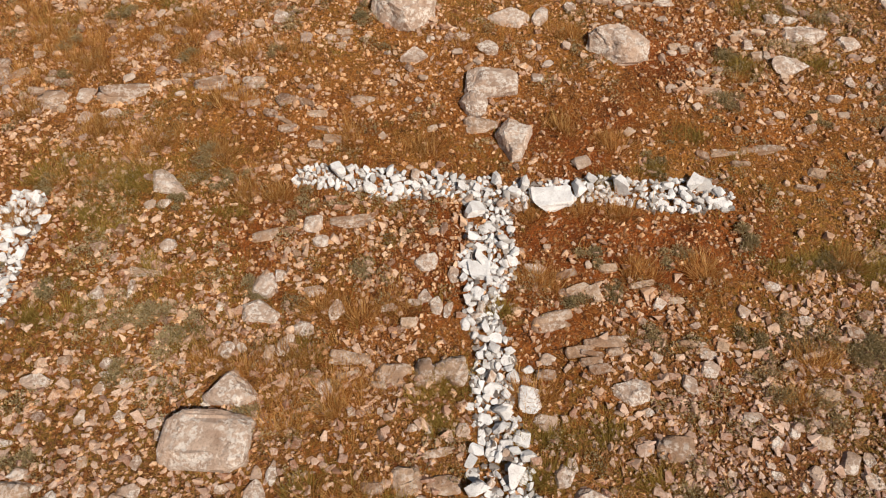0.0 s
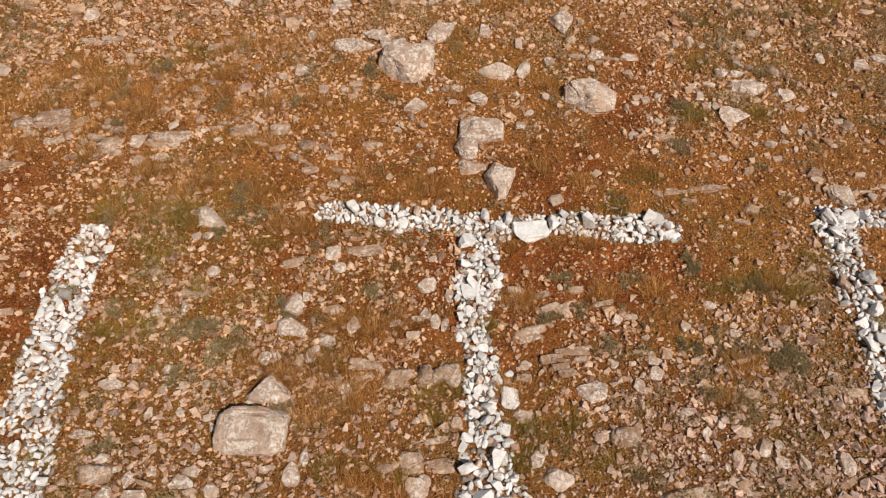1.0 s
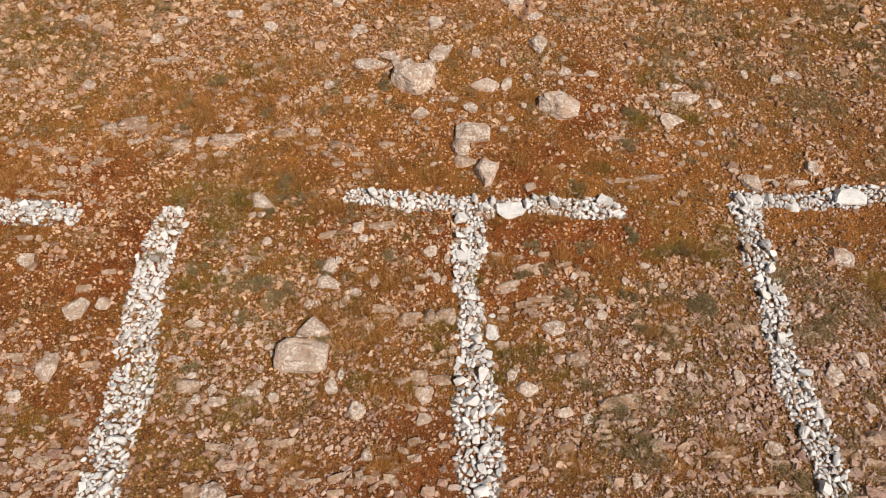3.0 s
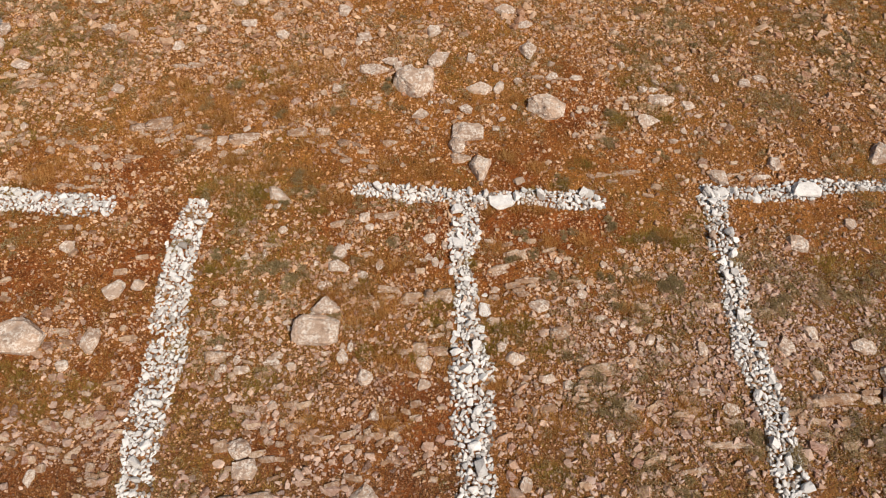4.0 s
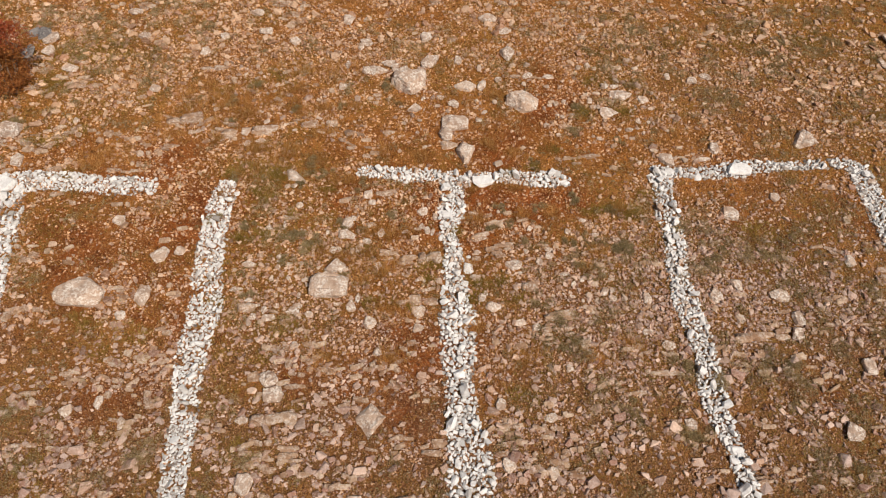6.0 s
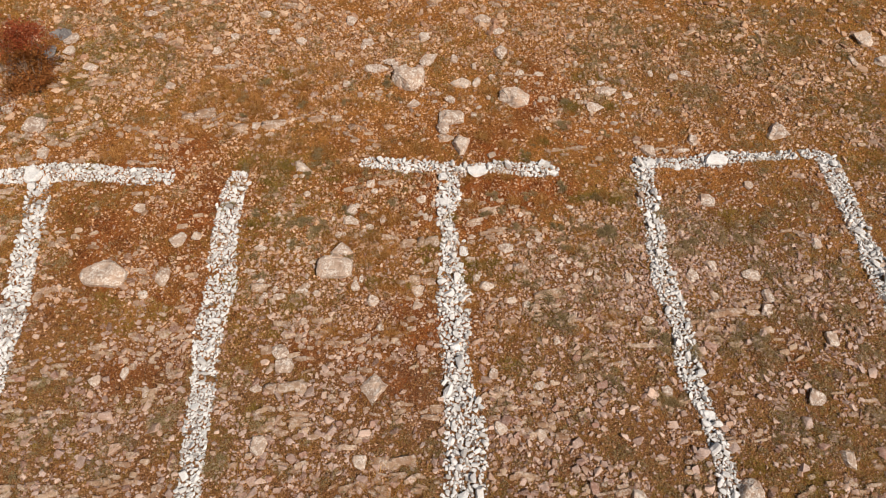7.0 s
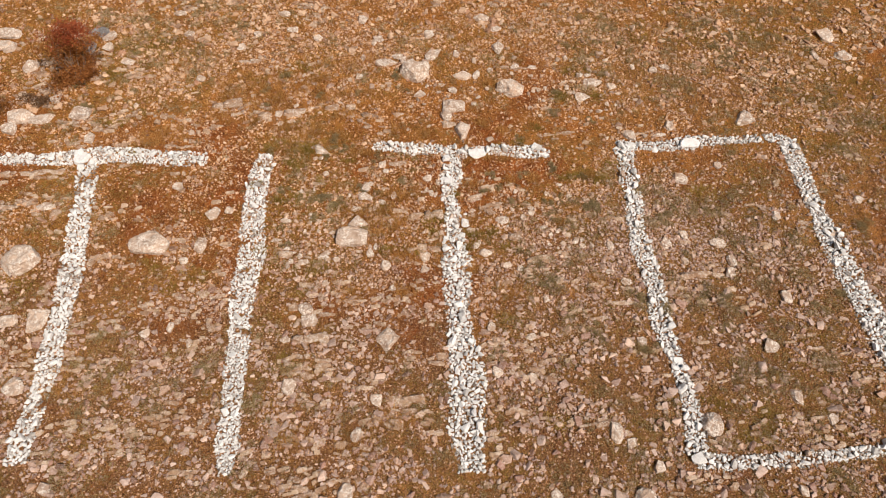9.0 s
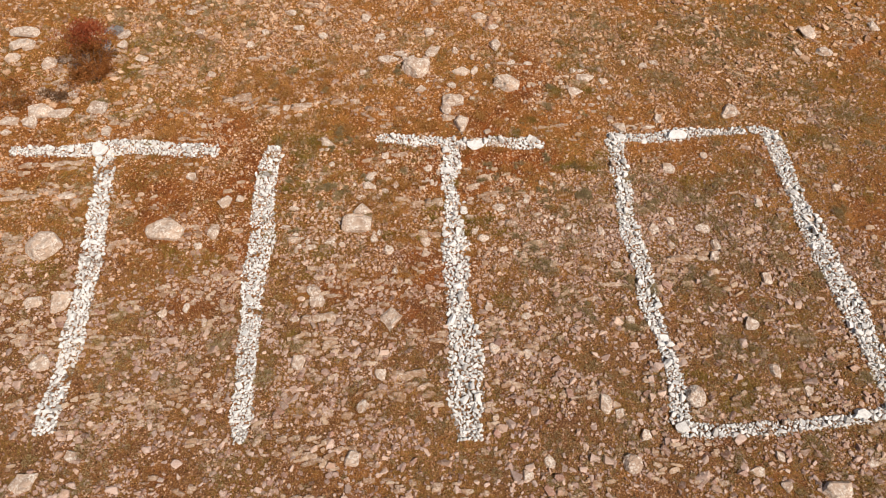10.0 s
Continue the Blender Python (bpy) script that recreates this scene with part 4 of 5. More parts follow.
side_near = [
    (7.09, 0.00, 0.87), (7.04, -0.68, 0.69), (7.04, -1.61, 0.72), (7.12, -2.50, 0.70), (6.99, -3.50, 0.62), (7.04, -4.59, 0.77), (7.19, -5.47, 0.75), (7.33, -6.30, 0.73), (7.28, -7.21, 0.77), (7.36, -7.94, 0.65), (7.59, -8.84, 0.50), (7.69, -9.85, 0.56), (7.76, -10.81, 0.66), (7.59, -11.81, 0.80),
]
side_top = [
    (6.76, 0.07, 0.58), (7.68, 0.01, 0.39), (8.49, 0.03, 0.49), (9.67, 0.17, 0.65), (10.86, 0.30, 0.37), (12.03, 0.34, 0.37), (12.96, 0.37, 0.44), (13.56, 0.16, 0.62),
]
side_far = [
    (13.42, 0.22, 0.76), (13.51, -0.73, 0.82), (13.62, -1.87, 0.71), (13.68, -2.96, 0.61), (13.85, -4.26, 0.97), (13.98, -5.48, 0.99), (14.19, -6.65, 0.90), (14.36, -7.75, 1.03), (14.45, -8.80, 0.99), (14.63, -9.80, 0.99), (14.75, -10.76, 0.94), (14.78, -11.40, 0.89),
]
side_low = [
    (7.62, -11.90, 0.54), (8.40, -11.97, 0.52), (9.47, -11.93, 0.42), (10.73, -11.86, 0.48), (11.82, -11.74, 0.35), (12.93, -11.61, 0.41), (13.88, -11.43, 0.38), (14.85, -11.20, 0.47),
]
stone_line(bar_left_half, "short line of whitewashed stones across the slope", 200, 0.0, 0.125)
stone_line(bar_right_half, "line of whitewashed stones with one large slab across the slope", 201, 0.0, 0.138)
stone_line(stem_middle, "long crooked bed of whitewashed stones running down the slope", 202, 0.14, 0.150)
stone_line(stem_single, "long straight bed of small whitewashed stones running down the slope", 203, 0.22, 0.118)
stone_line(bar_far, "line of whitewashed stones across the slope beside ledges", 204, 0.12, 0.115)
stone_line(stem_far, "long bed of whitewashed stones below a big round white stone", 205, 0.32, 0.145)
stone_line(side_near, "wavering bed of whitewashed stones running down the slope", 206, 0.16, 0.14)
stone_line(side_top, "thin line of whitewashed stones with gaps across the slope", 207, 0.22, 0.115)
stone_line(side_far, "broad bed of whitewashed stones running down beside shrubs", 208, 0.12, 0.135)
stone_line(side_low, "thin line of whitewashed stones closing a rectangle", 209, 0.05, 0.135)


# ---- loose rubble, grit, grass and cushions: what nobody could count ----
def clear(u, v, margin=0.0, lines=True):
    """Which places keep off the boulders and the lines of white stones."""
    ok = np.ones(len(u), bool)
    for a, b, ru, rv in TAKEN:
        ok &= ((u - a) / (ru + margin)) ** 2 + ((v - b) / (rv + margin)) ** 2 > 1
    if lines:
        for s in LINES:
            for (a, b, w), (c, d, x) in zip(s[:-1], s[1:]):
                t = np.clip(((u - a) * (c - a) + (v - b) * (d - b)) / ((c - a) ** 2 + (d - b) ** 2), 0, 1)
                ok &= np.hypot(u - a - t * (c - a), v - b - t * (d - b)) > (w + t * (x - w)) * 0.5 + margin
    return ok


def scatter(rng, count, density, reach=(-22.5, 22.5, -15.8, 10.3)):
    u, v = rng.uniform(reach[0], reach[1], count), rng.uniform(reach[2], reach[3], count)
    # Only where the slope is ever in sight, with a margin.
    seen = np.abs(u) < 18.2 + 0.42 * v + 1.2
    keep = seen & (rng.rand(count) < density(u, v))
    return u[keep], v[keep]


def apart(u, v, gap):
    """Drop places that lie closer than gap to one kept before."""
    cells, ok = {}, np.zeros(len(u), bool)
    for k, (a, b) in enumerate(zip(u, v)):
        i, j = int(a // gap), int(b // gap)
        if all((a - c) ** 2 + (b - d) ** 2 > gap * gap for x in (-1, 0, 1) for y in (-1, 0, 1) for c, d in cells.get((i + x, j + y), ())):
            cells.setdefault((i, j), []).append((a, b))
            ok[k] = True
    return ok


def turns(rng, n, tip):
    a, b, c = rng.normal(0.09, 0.9, n), rng.normal(0, tip, n), rng.normal(0, tip, n)
    z, o = np.zeros(n), np.ones(n)
    ra = np.stack([np.cos(a), -np.sin(a), z, np.sin(a), np.cos(a), z, z, z, o], -1).reshape(n, 3, 3)
    rb = np.stack([o, z, z, z, np.cos(b), -np.sin(b), z, np.sin(b), np.cos(b)], -1).reshape(n, 3, 3)
    rc = np.stack([np.cos(c), z, np.sin(c), z, o, z, -np.sin(c), z, np.cos(c)], -1).reshape(n, 3, 3)
    return rb @ rc @ ra


def strew(name, label, category, rng, u, v, size, shapes, material, sunk=0.25):
    """Every stone of a kind in one mesh; shapes: (corners, faces) to pick from."""
    pick = rng.randint(len(shapes), size=len(u))
    scale = np.stack([size * rng.uniform(1.0, 1.5, len(u)), size * rng.uniform(0.75, 1.05, len(u)), size * rng.uniform(0.45, 0.85, len(u)) * np.clip(1.15 - 1.6 * size, 0.55, 1)], -1)
    turn = turns(rng, len(u), 0.22)
    place = np.stack([u, v, relief(u, v) + scale[:, 2] * (0.5 - sunk)], -1)
    points, all_faces, at = [], [], 0
    for k, (corners, faces) in enumerate(shapes):
        these = pick == k
        local = corners[None] * scale[these][:, None, :]
        points.append((np.einsum("nij,nkj->nki", turn[these], local) + place[these][:, None, :]).reshape(-1, 3))
        n = int(these.sum())
        all_faces.append((faces[None] + (np.arange(n) * len(corners) + at)[:, None, None]).reshape(-1, faces.shape[1]))
        at += n * len(corners)
    points = np.concatenate(points)
    me = mesh_from(name, on_hill(points), [np.concatenate(all_faces)], material)
    me.attributes.new("warm", "FLOAT", "POINT").data.foreach_set("value", warmth(points[:, 0], points[:, 1]).astype(np.float32))
    ob = new(name, me)
    return tagged(ob, label, category, kind="stuff")


rng = np.random.RandomState(71)


def pebbles(count, seed, sides=4):
    """Flat-topped, blunt-edged chips with an uneven outline; their buried underside is left out."""
    found = []
    for k in range(count):
        r = np.random.RandomState(seed + k)
        a = 2 * np.pi * (np.arange(sides) + r.uniform(-0.28, 0.28, sides)) / sides
        wide = r.uniform(0.75, 1.1, sides)
        lip = r.uniform(0.50, 0.80, sides)
        low = np.stack([np.cos(a) * wide, np.sin(a) * wide, r.uniform(-0.25, 0.05, sides)], -1)
        top = np.stack([np.cos(a) * wide * lip, np.sin(a) * wide * lip, r.uniform(0.72, 1.0, sides)], -1)
        p = np.concatenate([low, top])
        p = (p - (p.min(0) + p.max(0)) / 2) / (p.max(0) - p.min(0))
        n = np.arange(sides)
        flanks = np.stack([n, (n + 1) % sides, (n + 1) % sides + sides, n + sides], -1)
        found.append((p, np.concatenate([flanks, n[None] + sides])))
    return found


def upper_rocks(u, v):
    """Where larger broken rock covers the top of the slope and its far corners."""
    d = blob(u, v, -6, 8.5, 11, 2.6) + blob(u, v, 14.5, 6.5, 6.5, 4.0) + 1.2 * blob(u, v, -15.5, 4.0, 4.0, 3.0)
    return np.clip(d, 0, 1.3) * (0.5 + lattice(u, v, 0.9, 61))


LOOSE = [mesh_from("stone", p, [f], ROCK_PIECE) for p, f in shards(14, 18, 860)]
LOOSE += [mesh_from("stone", chipped(BOXY, np.random.RandomState(880 + k), 8, 0.55, 0.9, (), 0.6), [BOXY_FACES], ROCK_PIECE) for k in range(14)]
u, v = scatter(rng, 30000, lambda u, v: (0.17 * stoniness(u, v) + 0.24 * blob(u, v, -8.5, 4.4, 6.0, 2.8) + 0.42 * blob(u, v, 10.5, 4.0, 5.0, 3.0) + 0.34 * low_down(v)) * heaps(u, v) - 0.14 * blob(u, v, 7.0, -4.3, 3.5, 2.0) + 0.24 * upper_rocks(u, v) + 0.14 * blob(u, v, 2, -12.8, 12, 2.0))
ok = clear(u, v, 0.06)
u, v = u[ok], v[ok]
ok = apart(u, v, 0.17)
u, v = u[ok], v[ok]
size = np.clip(rng.lognormal(math.log(0.108), 0.36, len(u)), 0.065, 0.24) * (1 + 0.45 * np.clip(upper_rocks(u, v), 0, 1) + 0.28 * low_down(v)) * (1 - 0.28 * blob(u, v, 1.0, -3.0, 9.0, 3.2))
near = np.flatnonzero((np.abs(u) < 8.5) & (v > -5.6) & (v < 5.0) & (size > 0.115))[:290]
for k in near:
    r = np.random.RandomState(20000 + int(k))
    ob = new("stone", LOOSE[r.randint(len(LOOSE))])
    tall = size[k] * r.uniform(0.38, 0.58)
    ob.matrix_world = HILL @ pose(float(u[k]), float(v[k]), float(relief(u[k], v[k])) + tall * 0.25, r.uniform(-12, 12), r.uniform(-12, 12), r.uniform(0, 360)) @ Matrix.Diagonal((size[k] * r.uniform(1.05, 1.5), size[k] * r.uniform(0.75, 1.05), tall, 1))
    tagged(ob, "loose angular piece of pale limestone rubble on red earth", "stone", "loose stones on the slope")
rest = np.ones(len(u), bool)
rest[near] = False
u, v, size = u[rest], v[rest], size[rest]
strew("rubble", "loose angular pale limestone rubble strewn over the earth", "rubble", rng, u, v, size, shards(24, 14, 800), RUBBLE)

u, v = scatter(rng, 120000, lambda u, v: (0.16 + 0.52 * stoniness(u, v)) * heaps(u, v) * (0.72 + 0.28 * (np.abs(u) < 10) * (v > -7.5)))
thick = np.concatenate([rng.normal((7.4, -4.3), (3.0, 1.6), (4200, 2)), rng.normal((-3.6, -3.4), (1.6, 1.0), (1000, 2))])
u, v = np.concatenate([u, thick[:, 0]]), np.concatenate([v, thick[:, 1]])
ok = clear(u, v, 0.01)
u, v = u[ok], v[ok]
strew("small_rubble", "fist-sized and smaller pale limestone chips on the earth", "rubble", rng, u, v, np.clip(rng.lognormal(math.log(0.058), 0.40, len(u)), 0.035, 0.15), shards(30, 9, 840), RUBBLE, 0.2)

u, v = scatter(rng, 200000, lambda u, v: (0.42 + 0.42 * stoniness(u, v)) * (0.35 + 0.65 * heaps(u, v)) * (1 + 0.6 * blob(u, v, -6, 5, 9, 3.5)) * (0.62 + 0.38 * (np.abs(u) < 9.5) * (v > -7.5)))
ok = clear(u, v, 0.0, False)
u, v = u[ok], v[ok]
strew("gravel", "fine pale gravel and grit scattered on red earth", "gravel", rng, u, v, np.clip(rng.lognormal(math.log(0.041), 0.36, len(u)), 0.02, 0.09), pebbles(16, 90), GRIT, 0.15)


def beyond(count, low, high, tall, name, label):
    """The same stones on the slope round about, thinning outwards."""
    r = np.random.RandomState(count)
    u, v = r.uniform(-48, 48, count), r.uniform(-34, 34, count)
    far = np.clip((np.maximum(np.abs(u) / 48, np.abs(v + 2) / 34) - 0.35) / 0.65, 0, 1)
    core = (np.abs(u) < 18.2 + 0.42 * v + 1.2) & (np.abs(u) < 22.5) & (v > -15.8) & (v < 10.3)
    keep = ~core & (r.rand(count) > far) & (r.rand(count) < 0.35 + stoniness(u, v)) & (v > -29) & (v < 24)
    u, v = u[keep], v[keep]
    strew(name, label, "rubble", r, u, v, np.clip(r.lognormal(math.log(tall), 0.4, len(u)), low, high), shards(16, 9, 930), RUBBLE)


def fringe():
    """Small rubble that thins out past the stony stretch."""
    r = np.random.RandomState(31)
    u, v = r.uniform(-30, 30, 150000), r.uniform(-26, 18, 150000)
    out = np.max([np.abs(u) - 19.4 - 0.42 * v, np.abs(u) - 22.5, -15.8 - v, v - 10.3], axis=0)
    keep = (out > 0) & (r.rand(len(u)) < 0.45 * np.exp(-out / 2.0) * (0.4 + 0.6 * stoniness(u, v)))
    u, v = u[keep], v[keep]
    strew("fringe_rubble", "thinning small limestone rubble round the stony slope", "rubble", r, u, v, np.clip(r.lognormal(math.log(0.085), 0.45, len(u)), 0.04, 0.25), shards(16, 8, 950), RUBBLE)


fringe()
beyond(20000, 0.07, 0.5, 0.15, "outer_rubble", "pale limestone rubble on the slope round about")


def slabs():
    """Broken strata showing through the earth in bands, all lying one way."""
    rng = np.random.RandomState(77)

    def bands(u, v):
        d = 0.9 * blob(u, v, -0.5, -10.8, 4.0, 1.8) + 2.0 * blob(u, v, -16, -3.2, 3.0, 3.0) + 0.7 * blob(u, v, 7.5, -6.3, 3.0, 1.3)
        d += 0.8 * blob(u, v, -6.5, 1.7, 3.0, 0.6) + 0.7 * blob(u, v, -1.2, -4.0, 1.2, 1.0) + 0.6 * blob(u, v, -17, 2.0, 2.5, 2.0) + 0.6 * blob(u, v, -13, -8.5, 3, 2)
        d += 0.5 * blob(u, v, -3.5, -8.4, 2.0, 1.0) + 0.4 * blob(u, v, 1.8, -2.6, 1.2, 0.8) + 0.07
        d += 1.3 * blob(u, v, -16.5, 3.4, 3.5, 2.0) + 0.7 * blob(u, v, -5, 8.6, 9, 1.6) + 0.5 * blob(u, v, -13, 0.6, 4, 0.8) + 0.45 * low_down(v)
        return d * (lattice(u * 0.25, v + 0.12 * u, 0.45, 78) > 0.60)

    u, v = scatter(rng, 24000, bands)
    ok = clear(u, v, 0.08)
    u, v = u[ok], v[ok]
    n = len(u)
    shapes = np.stack([chipped(BOXY, np.random.RandomState(880 + k), 5, 0.8, 1.2, (), 0.35, 0) for k in range(20)])
    size = np.stack([rng.uniform(0.12, 0.42, n), rng.uniform(0.07, 0.18, n), rng.uniform(0.06, 0.13, n)], -1)
    a = radians(5) + rng.normal(0, 0.22, n)
    local = shapes[rng.randint(20, size=n)] * size[:, None, :]
    x = local[..., 0] * np.cos(a)[:, None] - local[..., 1] * np.sin(a)[:, None] + u[:, None]
    y = local[..., 0] * np.sin(a)[:, None] + local[..., 1] * np.cos(a)[:, None] + v[:, None]
    z = local[..., 2] + local[..., 1] * 0.2 + (relief(u, v) + size[:, 2] * 0.12)[:, None]
    faces = (BOXY_FACES[None] + (np.arange(n) * len(BOXY))[:, None, None]).reshape(-1, 4)
    ob = new("bedrock_slabs", mesh_from("bedrock_slabs", on_hill(np.stack([x, y, z], -1).reshape(-1, 3)), [faces], STRATA))
    tagged(ob, "broken edges of brownish limestone strata showing through earth", "bedrock", kind="stuff")


STRATA = stone_material("strata", [(0.0, (0.310, 0.185, 0.115)), (0.5, (0.450, 0.300, 0.200)), (1.0, (0.590, 0.430, 0.305))], "Random Per Island", 0.35, 0.6)
slabs()
UPWARD = np.array(HILL.to_3x3()).T @ np.array([0, 0, 1.0])


def tufts(name, label, rng, u, v, height, blades, material, lean=0.5, wide=0.010, spread_by=0.07):
    """Tufts of tapered, bending blades that grow straight up from the slope."""
    n = len(u) * blades
    hu, hv, hh = np.repeat(u, blades), np.repeat(v, blades), np.repeat(height, blades) * rng.uniform(0.45, 1.1, n)
    a = rng.uniform(0, 2 * np.pi, n)
    out = np.stack([np.cos(a), np.sin(a), np.zeros(n)], -1)
    side = np.stack([-np.sin(a), np.cos(a), np.zeros(n)], -1)
    r = rng.uniform(0, 1, n) ** 0.7
    foot = np.stack([hu, hv, relief(hu, hv) - 0.01], -1) + out * (r * spread_by)[:, None]
    bend = (lean * (0.25 + r) * rng.uniform(0.5, 1.5, n))[:, None]
    half = (wide * rng.uniform(0.6, 1.4, n))[:, None]
    tip = foot + (UPWARD * 0.9 + out * bend * 1.2) * hh[:, None]
    points = np.stack([foot - side * half, foot + side * half, tip], 1)
    ob = new(name, mesh_from(name, on_hill(points.reshape(-1, 3)), [np.arange(n * 3).reshape(-1, 3)], material))
    return tagged(ob, label, "grass", kind="stuff")


u, v = scatter(rng, 62000, lambda u, v: np.clip(0.16 + 0.95 * dryness(u, v) * lattice(u, v, 0.9, 41) + 0.35 * (lattice(u, v, 0.6, 43) > 0.72), 0, 1) * (1 - 0.9 * blob(u, v, 3.0, -1.1, 2.0, 0.6)))
ok = clear(u, v, -0.02)
u, v = u[ok], v[ok]
tufts("dry_grass", "sparse tufts of straw-coloured and rusty dry grass", rng, u, v, rng.uniform(0.05, 0.17, len(u)) * (0.5 + 0.6 * lattice(u, v, 0.8, 45)), 13, STRAW, 1.0, 0.0042, 0.14)
u, v = scatter(rng, 34000, lambda u, v: np.clip(0.95 * greenness(u, v) * lattice(u, v, 0.8, 42), 0, 1))
ok = clear(u, v, 0.0)
u, v = u[ok], v[ok]
tufts("olive_grass", "tufts of olive-green and yellowing grass", rng, u, v, rng.uniform(0.07, 0.20, len(u)) * 0.8, 22, OLIVE, 0.8, 0.0038, 0.12)


def leaves(centres, outward, size, rng):
    """Small pointed leaves, one a centre, held more or less flat to the light."""
    n = len(centres)
    way = outward + rng.normal(0, 0.7, (n, 3))
    way /= np.linalg.norm(way, axis=1, keepdims=True)
    side = np.cross(way, np.array([0, 0, 1.0]) + rng.normal(0, 0.45, (n, 3)))
    side /= np.linalg.norm(side, axis=1, keepdims=True)
    s = size[:, None]
    points = np.stack([centres, centres + way * s * 0.5 + side * s * 0.30, centres + way * s, centres + way * s * 0.5 - side * s * 0.30], 1)
    return points.reshape(-1, 3), np.arange(n * 4).reshape(-1, 4)


def cushions():
    rng = np.random.RandomState(55)
    u, v = scatter(rng, 36000, lambda u, v: np.clip(0.62 * (0.45 + 0.5 * stoniness(u, v)) * greenness(u, v) * 3.2 * np.clip(lattice(u, v, 0.55, 56) - 0.42, 0, 0.5), 0, 1))
    ok = clear(u, v, 0.05)
    u, v = u[ok], v[ok]
    wide = rng.uniform(0.08, 0.21, len(u))
    each = 64
    cu, cv, w = np.repeat(u, each), np.repeat(v, each), np.repeat(wide, each)
    d = rng.normal(size=(len(cu), 3))
    d[:, 2] = np.abs(d[:, 2])
    d /= np.linalg.norm(d, axis=1, keepdims=True)
    r = (rng.uniform(0.55, 1.0, len(cu)) * w)[:, None]
    place = np.stack([cu, cv, relief(cu, cv)], -1) + d * r * np.array([1.0, 1.0, 0.6])
    points, faces = leaves(place, d + UPWARD * 0.4, rng.uniform(0.032, 0.062, len(cu)), rng)
    points = points.reshape(-1, 4, 3)[:, [1, 2, 3]].reshape(-1, 3)
    faces = np.arange(len(points)).reshape(-1, 3)
    ob = new("sage_cushions", mesh_from("sage_cushions", on_hill(points), [faces], SAGE))
    tagged(ob, "low grey-green herb cushions between the stones", "low shrub", kind="stuff")


cushions()


def litter():
    """Fallen straw lying flat in every direction."""
    rng = np.random.RandomState(66)
    u, v = scatter(rng, 110000, lambda u, v: np.clip(0.30 + 0.7 * dryness(u, v) * lattice(u, v, 0.7, 44) * 1.6, 0, 1))
    n = len(u)
    a, long = rng.uniform(0, 2 * np.pi, n), rng.uniform(0.015, 0.05, n)
    way = np.stack([np.cos(a), np.sin(a), rng.normal(0, 0.22, n)], -1) * long[:, None]
    side = np.stack([-np.sin(a), np.cos(a), rng.normal(0, 0.3, n)], -1) * rng.uniform(0.0015, 0.0032, n)[:, None]
    foot = np.stack([u, v, relief(u, v) + rng.uniform(0.004, 0.03, n)], -1)
    points = np.stack([foot - way - side, foot + way - side, foot + way + side, foot - way + side], 1)
    ob = new("straw_litter", mesh_from("straw_litter", on_hill(points.reshape(-1, 3)), [np.arange(n * 4).reshape(-1, 4)], STRAW))
    tagged(ob, "fallen dry straw lying over earth and stones", "straw", kind="stuff")


litter()


# ---- single plants ----
def grown(name, label, category, u, v, width, height, count, leaf, material, group, twigs=7):
    """A low plant: a fan of twigs and a crown of small leaves, uneven in outline."""
    rng = np.random.RandomState(int(abs(u * 131 + v * 57) * 10) % 99991)
    base = new(name)
    base.matrix_world = Matrix.Translation(on_hill([[u, v, float(relief(u, v))]])[0])
    tagged(base, label, category, group)
    down = np.array(HILL.to_3x3())
    lobes = rng.normal(size=(6, 3)) * np.array([0.30, 0.30, 0.12]) * width
    d = rng.normal(size=(count, 3))
    d[:, 2] = np.abs(d[:, 2])
    d /= np.linalg.norm(d, axis=1, keepdims=True)
    r = (rng.uniform(0.35, 1.0, count) * width * 0.30)[:, None]
    place = lobes[rng.randint(6, size=count)] + d * r
    place[:, 2] = np.abs(place[:, 2]) * height / (0.42 * width)
    place = place @ down.T
    points, faces = leaves(place, d @ down.T + np.array([0, 0, 0.5]), rng.uniform(0.6, 1.3, count) * leaf, rng)
    crown = new("foliage", mesh_from("foliage", points, [faces], material))
    crown.parent = base
    if not twigs:
        return base
    bm = bmesh.new()
    for k in range(twigs):
        end = Vector(place[rng.randint(count)])
        twig(bm, Vector((0, 0, -0.02)), end, 0.008, 0.003)
    me = bpy.data.meshes.new("branch_tangle")
    bm.to_mesh(me)
    bm.free()
    me.materials.append(TWIG)
    stems = new("branch_tangle", me)
    stems.parent = base
    tagged(stems, kind="stuff")
    return base


def twig(bm, a, b, thick, thin, sides=5):
    way = (b - a).normalized()
    side = way.orthogonal().normalized()
    other = way.cross(side)
    rings = []
    for c, r in ((a, thick), (b, thin)):
        rings.append([bm.verts.new(c + r * (math.cos(2 * math.pi * k / sides) * side + math.sin(2 * math.pi * k / sides) * other)) for k in range(sides)])
    for k in range(sides):
        bm.faces.new((rings[0][k], rings[0][(k + 1) % sides], rings[1][(k + 1) % sides], rings[1][k]))
    bm.faces.new(rings[1])


def herb_cushion(u, v, width):
    grown("herb_cushion", "low grey-green herb cushion growing among loose stones", "low shrub", u, v, width, width * 0.20, int(700 + 1700 * width), 0.030, SAGE, "herb cushions", 0)


CLUMPS = {"olive": [], "straw": []}


def grass_clump(u, v, width):
    CLUMPS["olive"].append((u, v, width))


def straw_clump(u, v, width):
    CLUMPS["straw"].append((u, v, width))


herb_cushion(-4.40, 0.12, 0.61)
herb_cushion(-3.77, -0.11, 0.40)
herb_cushion(-4.63, -0.48, 0.29)
herb_cushion(-6.76, -0.29, 0.34)
herb_cushion(-2.52, -0.56, 0.43)
